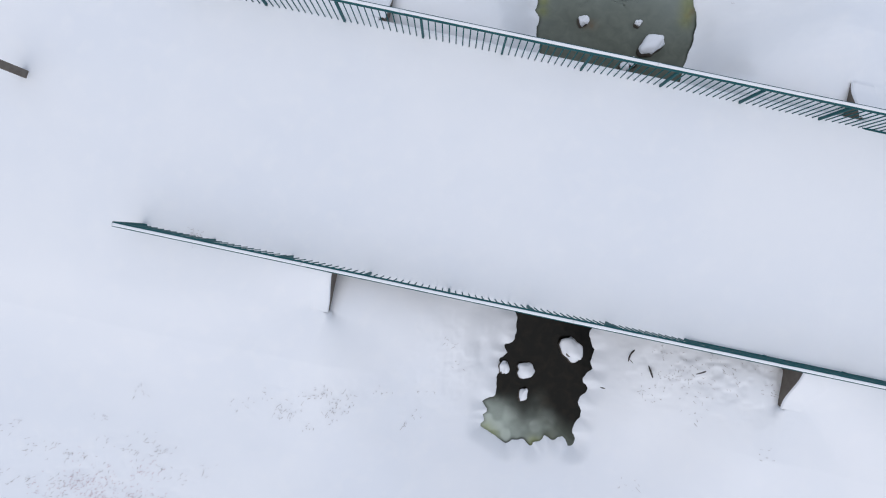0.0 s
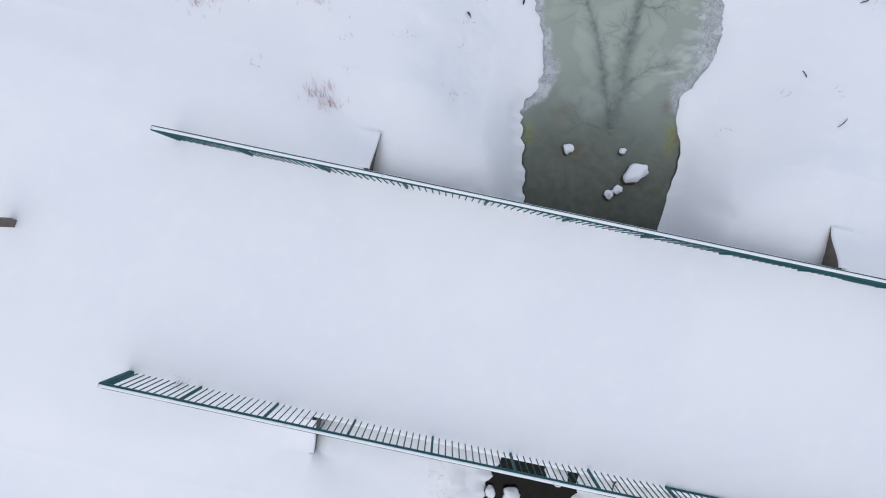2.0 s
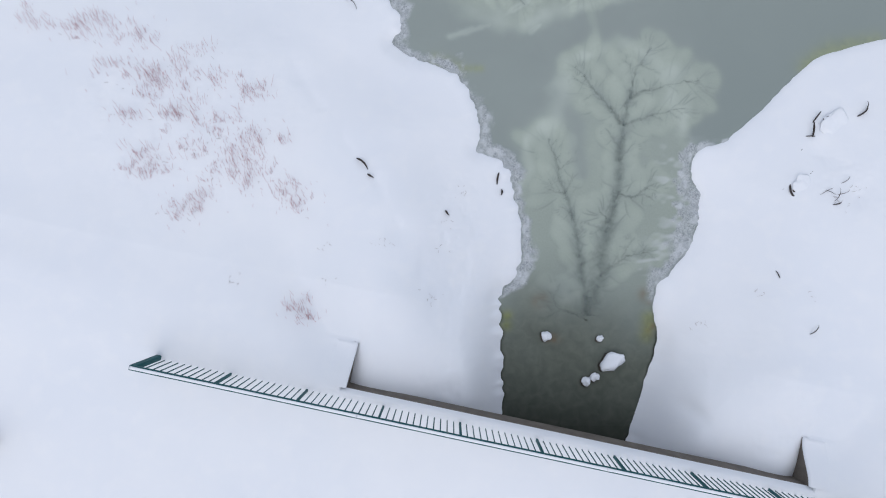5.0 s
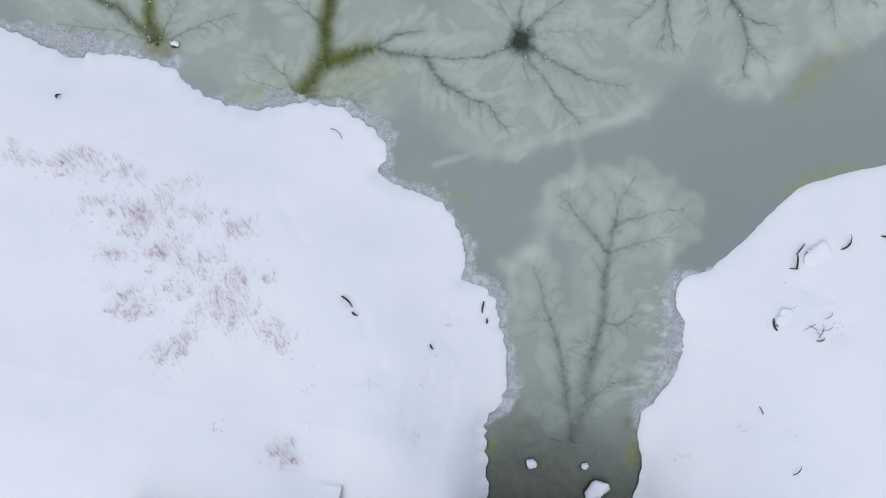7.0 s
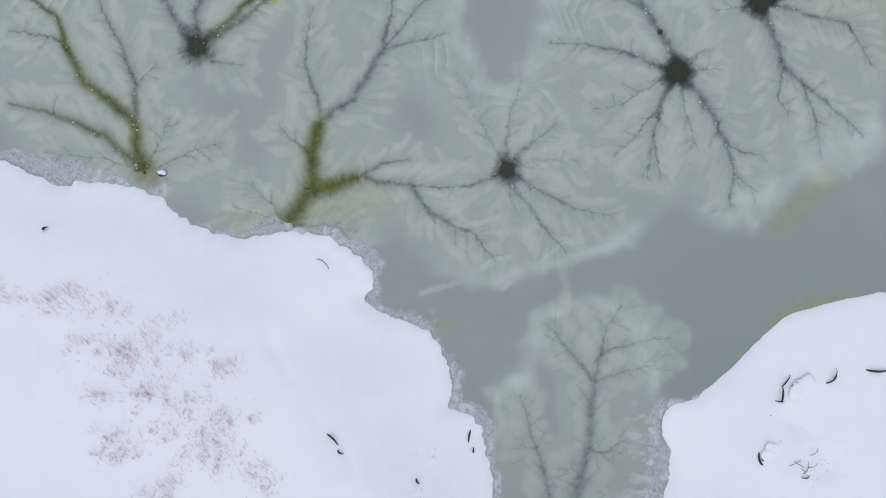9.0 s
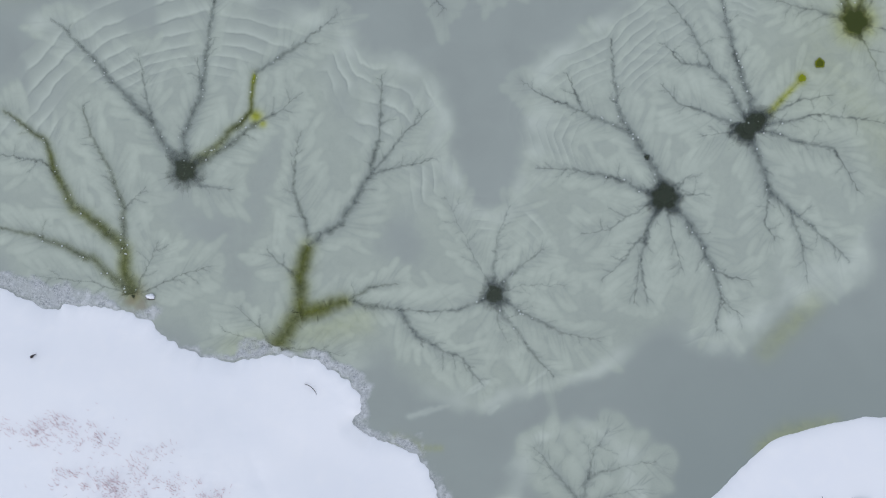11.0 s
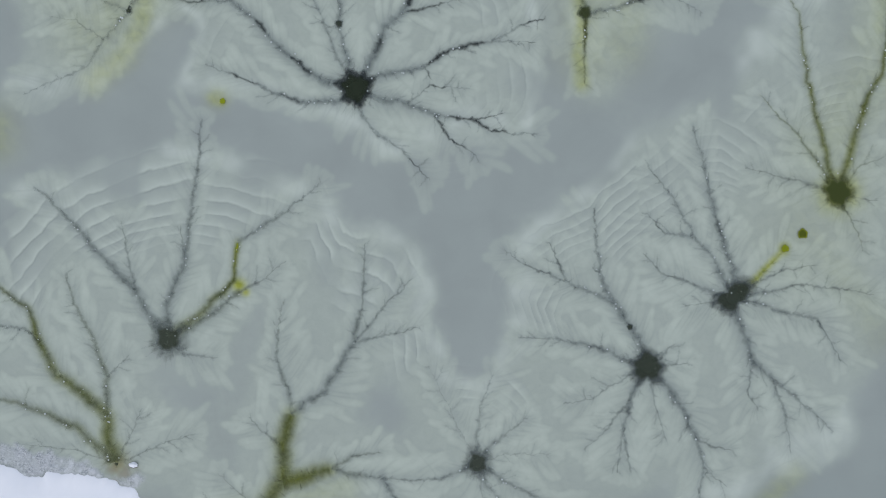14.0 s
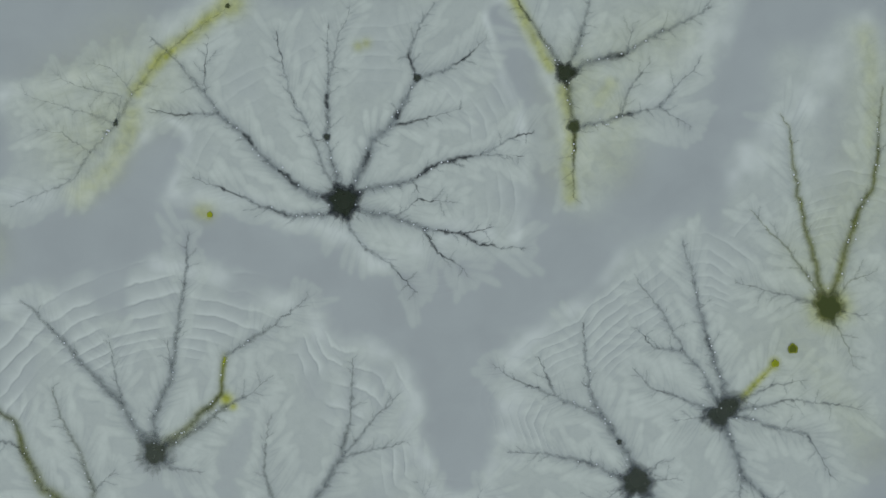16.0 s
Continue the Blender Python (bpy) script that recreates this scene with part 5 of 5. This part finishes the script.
# ---- dead weeds that stick out of the snow ----
def stem(bm, x, y, tall, lean, heading, thick, rng):
    """One bent stalk with a small side shoot."""
    z = height(x, y)
    dx, dy = lean * tall * math.cos(heading), lean * tall * math.sin(heading)
    tube(bm, [(x, y, z - 0.03), (x + dx * 0.4, y + dy * 0.4, z + tall * 0.55), (x + dx, y + dy, z + tall)], [thick, thick * 0.9, thick * 0.5], 4)
    if rng.random() < 0.3:
        k, b, l = rng.uniform(0.5, 0.95), rng.uniform(0, 6.28), rng.uniform(0.02, 0.05)
        p = Vector((x + dx * k, y + dy * k, z + tall * k))
        tube(bm, [p, p + Vector((l * math.cos(b), l * math.sin(b), l))], [thick * 0.7, thick * 0.4], 4)


def weeds(name, label, spots, mat, seed):
    """Dead weeds in one field: x, y, spread, count, height, slant."""
    rng, bm = random.Random(seed), bmesh.new()
    for x, y, spread, count, tall, slant in spots:
        for _ in range(count):
            heading = rng.gauss(1.65, 0.35) if slant else rng.uniform(0, 6.28)
            stem(bm, x + rng.gauss(0, spread), y + rng.gauss(0, spread * 0.75), tall * rng.uniform(0.5, 1.2), rng.uniform(0.7, 1.7) if slant else rng.uniform(0.2, 1.0), heading, rng.uniform(0.0018, 0.0036), rng)
    tagged(new(name, mesh_of(name, bm, mat)), label, "dead weeds", kind="stuff")


MEADOW = [(-7.52, 10.96), (-6.63, 10.87), (-6.35, 10.92), (-5.75, 10.68), (-5.36, 10.62), (-4.31, 10.24), (-5.92, 9.91), (-5.2, 9.77), (-4.75, 9.96), (-4.58, 9.74),
          (-4.97, 9.63), (-3.7, 9.74), (-3.09, 9.52), (-5.48, 8.97), (-4.53, 9.02), (-4.31, 9.13), (-3.7, 8.8), (-5.09, 8.14), (-4.87, 7.97), (-4.15, 8.36),
          (-3.65, 7.81), (-3.1, 8.08), (-2.87, 8.47), (-3.15, 7.81), (-2.21, 7.37), (-3.99, 7.25), (-4.32, 7.09), (-3.37, 8.47), (-2.43, 7.53)]
spots = []
for x, y in MEADOW:
    # each patch is a handful of tufts
    for _ in range(random.randint(6, 11)):
        spots.append((x + random.gauss(0, 0.2), y + random.gauss(0, 0.15), random.uniform(0.04, 0.11), random.randint(4, 9), random.uniform(0.05, 0.12), True))
    spots.append((x, y, 0.3, 14, 0.06, True))
spots += [(-2.1, 5.3, 0.1, 40, 0.11, True), (-1.85, 5.15, 0.1, 36, 0.11, True), (-1.95, 5.45, 0.08, 16, 0.1, True)]
weeds("dead_weeds", "thin reddish-brown dead weed stalks poking through snow", spots, STEM, 5)
spots = [(x, y, 0.09, random.randint(4, 8), 0.09, False) for x, y in [
    (-3.16, 5.87), (-1.54, 5.81), (-1.59, 6.56), (-0.57, 6.51), (-0.52, 6.61), (0.72, 6.99), (0.45, 5.49), (6.97, 5.53), (7.69, 5.53), (5.8, 4.9), (-0.56, -2.95), (-0.94, -3.58),
    (-0.67, -3.35), (0.16, -2.49), (0.07, -1.95), (4.5, -2.37), (4.78, -2.31), (4.05, -3.06), (3.82, -2.94), (5.29, -2.37), (3.54, -4.8), (5.75, -3.85), (-5.65, -2.72), (-3.85, -2.97), (-2.54, -2.86), (-3.19, -3.08), (-2.21, -3.13),
    (-4.55, 0.16), (-4.43, 0.14), (-4.5, 0.18), (-4.38, 0.12), (-4.47, 0.12), (0.95, 7.6), (0.6, 6.4), (8.4, 7.45), (8.6, 7.3), (8.7, 7.6), (4.4, -2.7), (5.0, -2.9), (4.2, -2.2)]]
spots += [(x + random.gauss(0, 0.2), y + random.gauss(0, 0.15), 0.16, 3, 0.07, False) for x, y in MEADOW]
spots += [(random.gauss(-2.4, 0.5), random.gauss(-3.0, 0.2), 0.1, random.randint(4, 9), 0.07, False) for _ in range(16)] + [(random.gauss(4.9, 0.7), random.gauss(-2.4, 0.35), 0.12, random.randint(4, 9), 0.07, False) for _ in range(18)]
spots += [(random.gauss(-6.6, 1.0), random.gauss(-4.3, 0.5), 0.1, random.randint(4, 9), 0.07, False) for _ in range(40)]
weeds("dead_sprigs", "small dark sprigs of dead weeds in the snow", spots, TWIG, 6)
weeds("dead_weeds", "thin reddish-brown dead weed stalks poking through snow", [(random.gauss(-6.3, 0.6), random.gauss(-4.6, 0.3), 0.16, 14, 0.06, False) for _ in range(22)] + [(-6.9, -4.0, 0.25, 12, 0.06, False)], STEM, 7)


# ---- boulders and sticks on the banks ----
def bank_boulder(x, y, r, turn, bare, seed):
    """A stone under a low drift that leaves one side bare."""
    rock = thing("boulder", "dark stone almost buried under a low snow drift", "rock", "buried boulders on the bank", pose(x, y, height(x, y), 0, 0, turn))
    bm = bmesh.new()
    lump(bm, (r * 0.98, r * 0.85, r * 0.08), 0.4, seed, 4, -0.1, (-bare, 0, -0.02))
    part("stone", bm, DARKWOOD, rock)
    bm = bmesh.new()
    lump(bm, (r * 1.06, r * 1.15, r * 0.24), 0.4, seed, 4, -0.1, (0.015, 0, -0.03))
    part("snow_cap", bm, SNOW, rock)


for x, y, r, turn, bare in [(8.55, 8.92, 0.27, -20, 0.004), (7.82, 7.66, 0.19, 40, 0.018), (7.53, 7.62, 0.05, 30, 0.03), (8.05, 7.93, 0.055, 20, 0.025), (7.96, 8.42, 0.05, 10, 0.03), (8.57, 8.56, 0.05, 60, 0.012)]:
    bank_boulder(x, y, r, turn, bare, x)


def stick(x, y, length, heading, bend, thick, rise=0.05):
    ob_path, a = [], radians(heading)
    p = Vector((x, y))
    for k in range(7):
        ob_path.append((p.x - x, p.y - y, 0.01 + rise * math.sin(math.pi * k / 6) - 0.02 * (k in (0, 6))))
        p = p + length / 6 * Vector((math.cos(a), math.sin(a)))
        a += radians(bend) / 6
    bm = bmesh.new()
    tube(bm, ob_path, [thick * q for q in (0.5, 0.9, 1.0, 1.0, 0.85, 0.6, 0.3)], 6)
    ob = new("stick", mesh_of("stick", bm, DARKWOOD))
    ob.location = (x, y, height(x, y))
    tagged(ob, "dark bent stick lying half buried in snow", "stick", "sticks in the snow")


for values in [(-1.08, 8.2, 0.34, -20, -60, 0.02), (-0.86, 7.89, 0.14, -35, 10, 0.02), (0.66, 7.2, 0.12, -60, 10, 0.02), (1.78, 8.02, 0.3, -110, 30, 0.02), (1.83, 7.55, 0.12, 80, 20, 0.02), (-1.45, 11.62, 0.4, -5, -90, 0.008),
               (-7.0, 12.22, 0.1, 40, 0, 0.025), (8.98, 9.1, 0.3, 30, 30, 0.018), (9.14, 9.2, 0.22, 80, -10, 0.009), (8.12, 8.70, 0.34, 95, -20, 0.022), (8.16, 9.0, 0.3, 70, -40, 0.016), (8.0, 8.72, 0.2, -5, 5, 0.012), (7.60, 7.72, 0.44, -110, 130, 0.023), (8.34, 7.36, 0.3, 60, 20, 0.006), (8.42, 7.5, 0.25, 10, 30, 0.005), (8.2, 7.6, 0.24, -35, 20, 0.005), (8.5, 7.72, 0.22, 35, 10, 0.006), (8.3, 7.3, 0.18, 5, 30, 0.012), (8.1, 7.5, 0.3, 40, -30, 0.005), (9.78, 9.38, 0.45, -10, 25, 0.024), (3.60, -2.36, 0.4, 95, -110, 0.017), (3.93, -2.4, 0.3, -80, 20, 0.017), (3.60, -2.3, 0.3, -50, 10, 0.006),
               (5.9, -2.15, 0.35, -25, -20, 0.012), (6.05, -2.1, 0.3, 160, 25, 0.008), (4.7, -2.5, 0.5, 20, 10, 0.014), (3.1, -2.95, 0.3, -10, 10, 0.014), (7.2, 6.0, 0.25, -70, 0, 0.01), (7.6, 4.8, 0.25, 45, 0, 0.01)]:
    stick(*values)
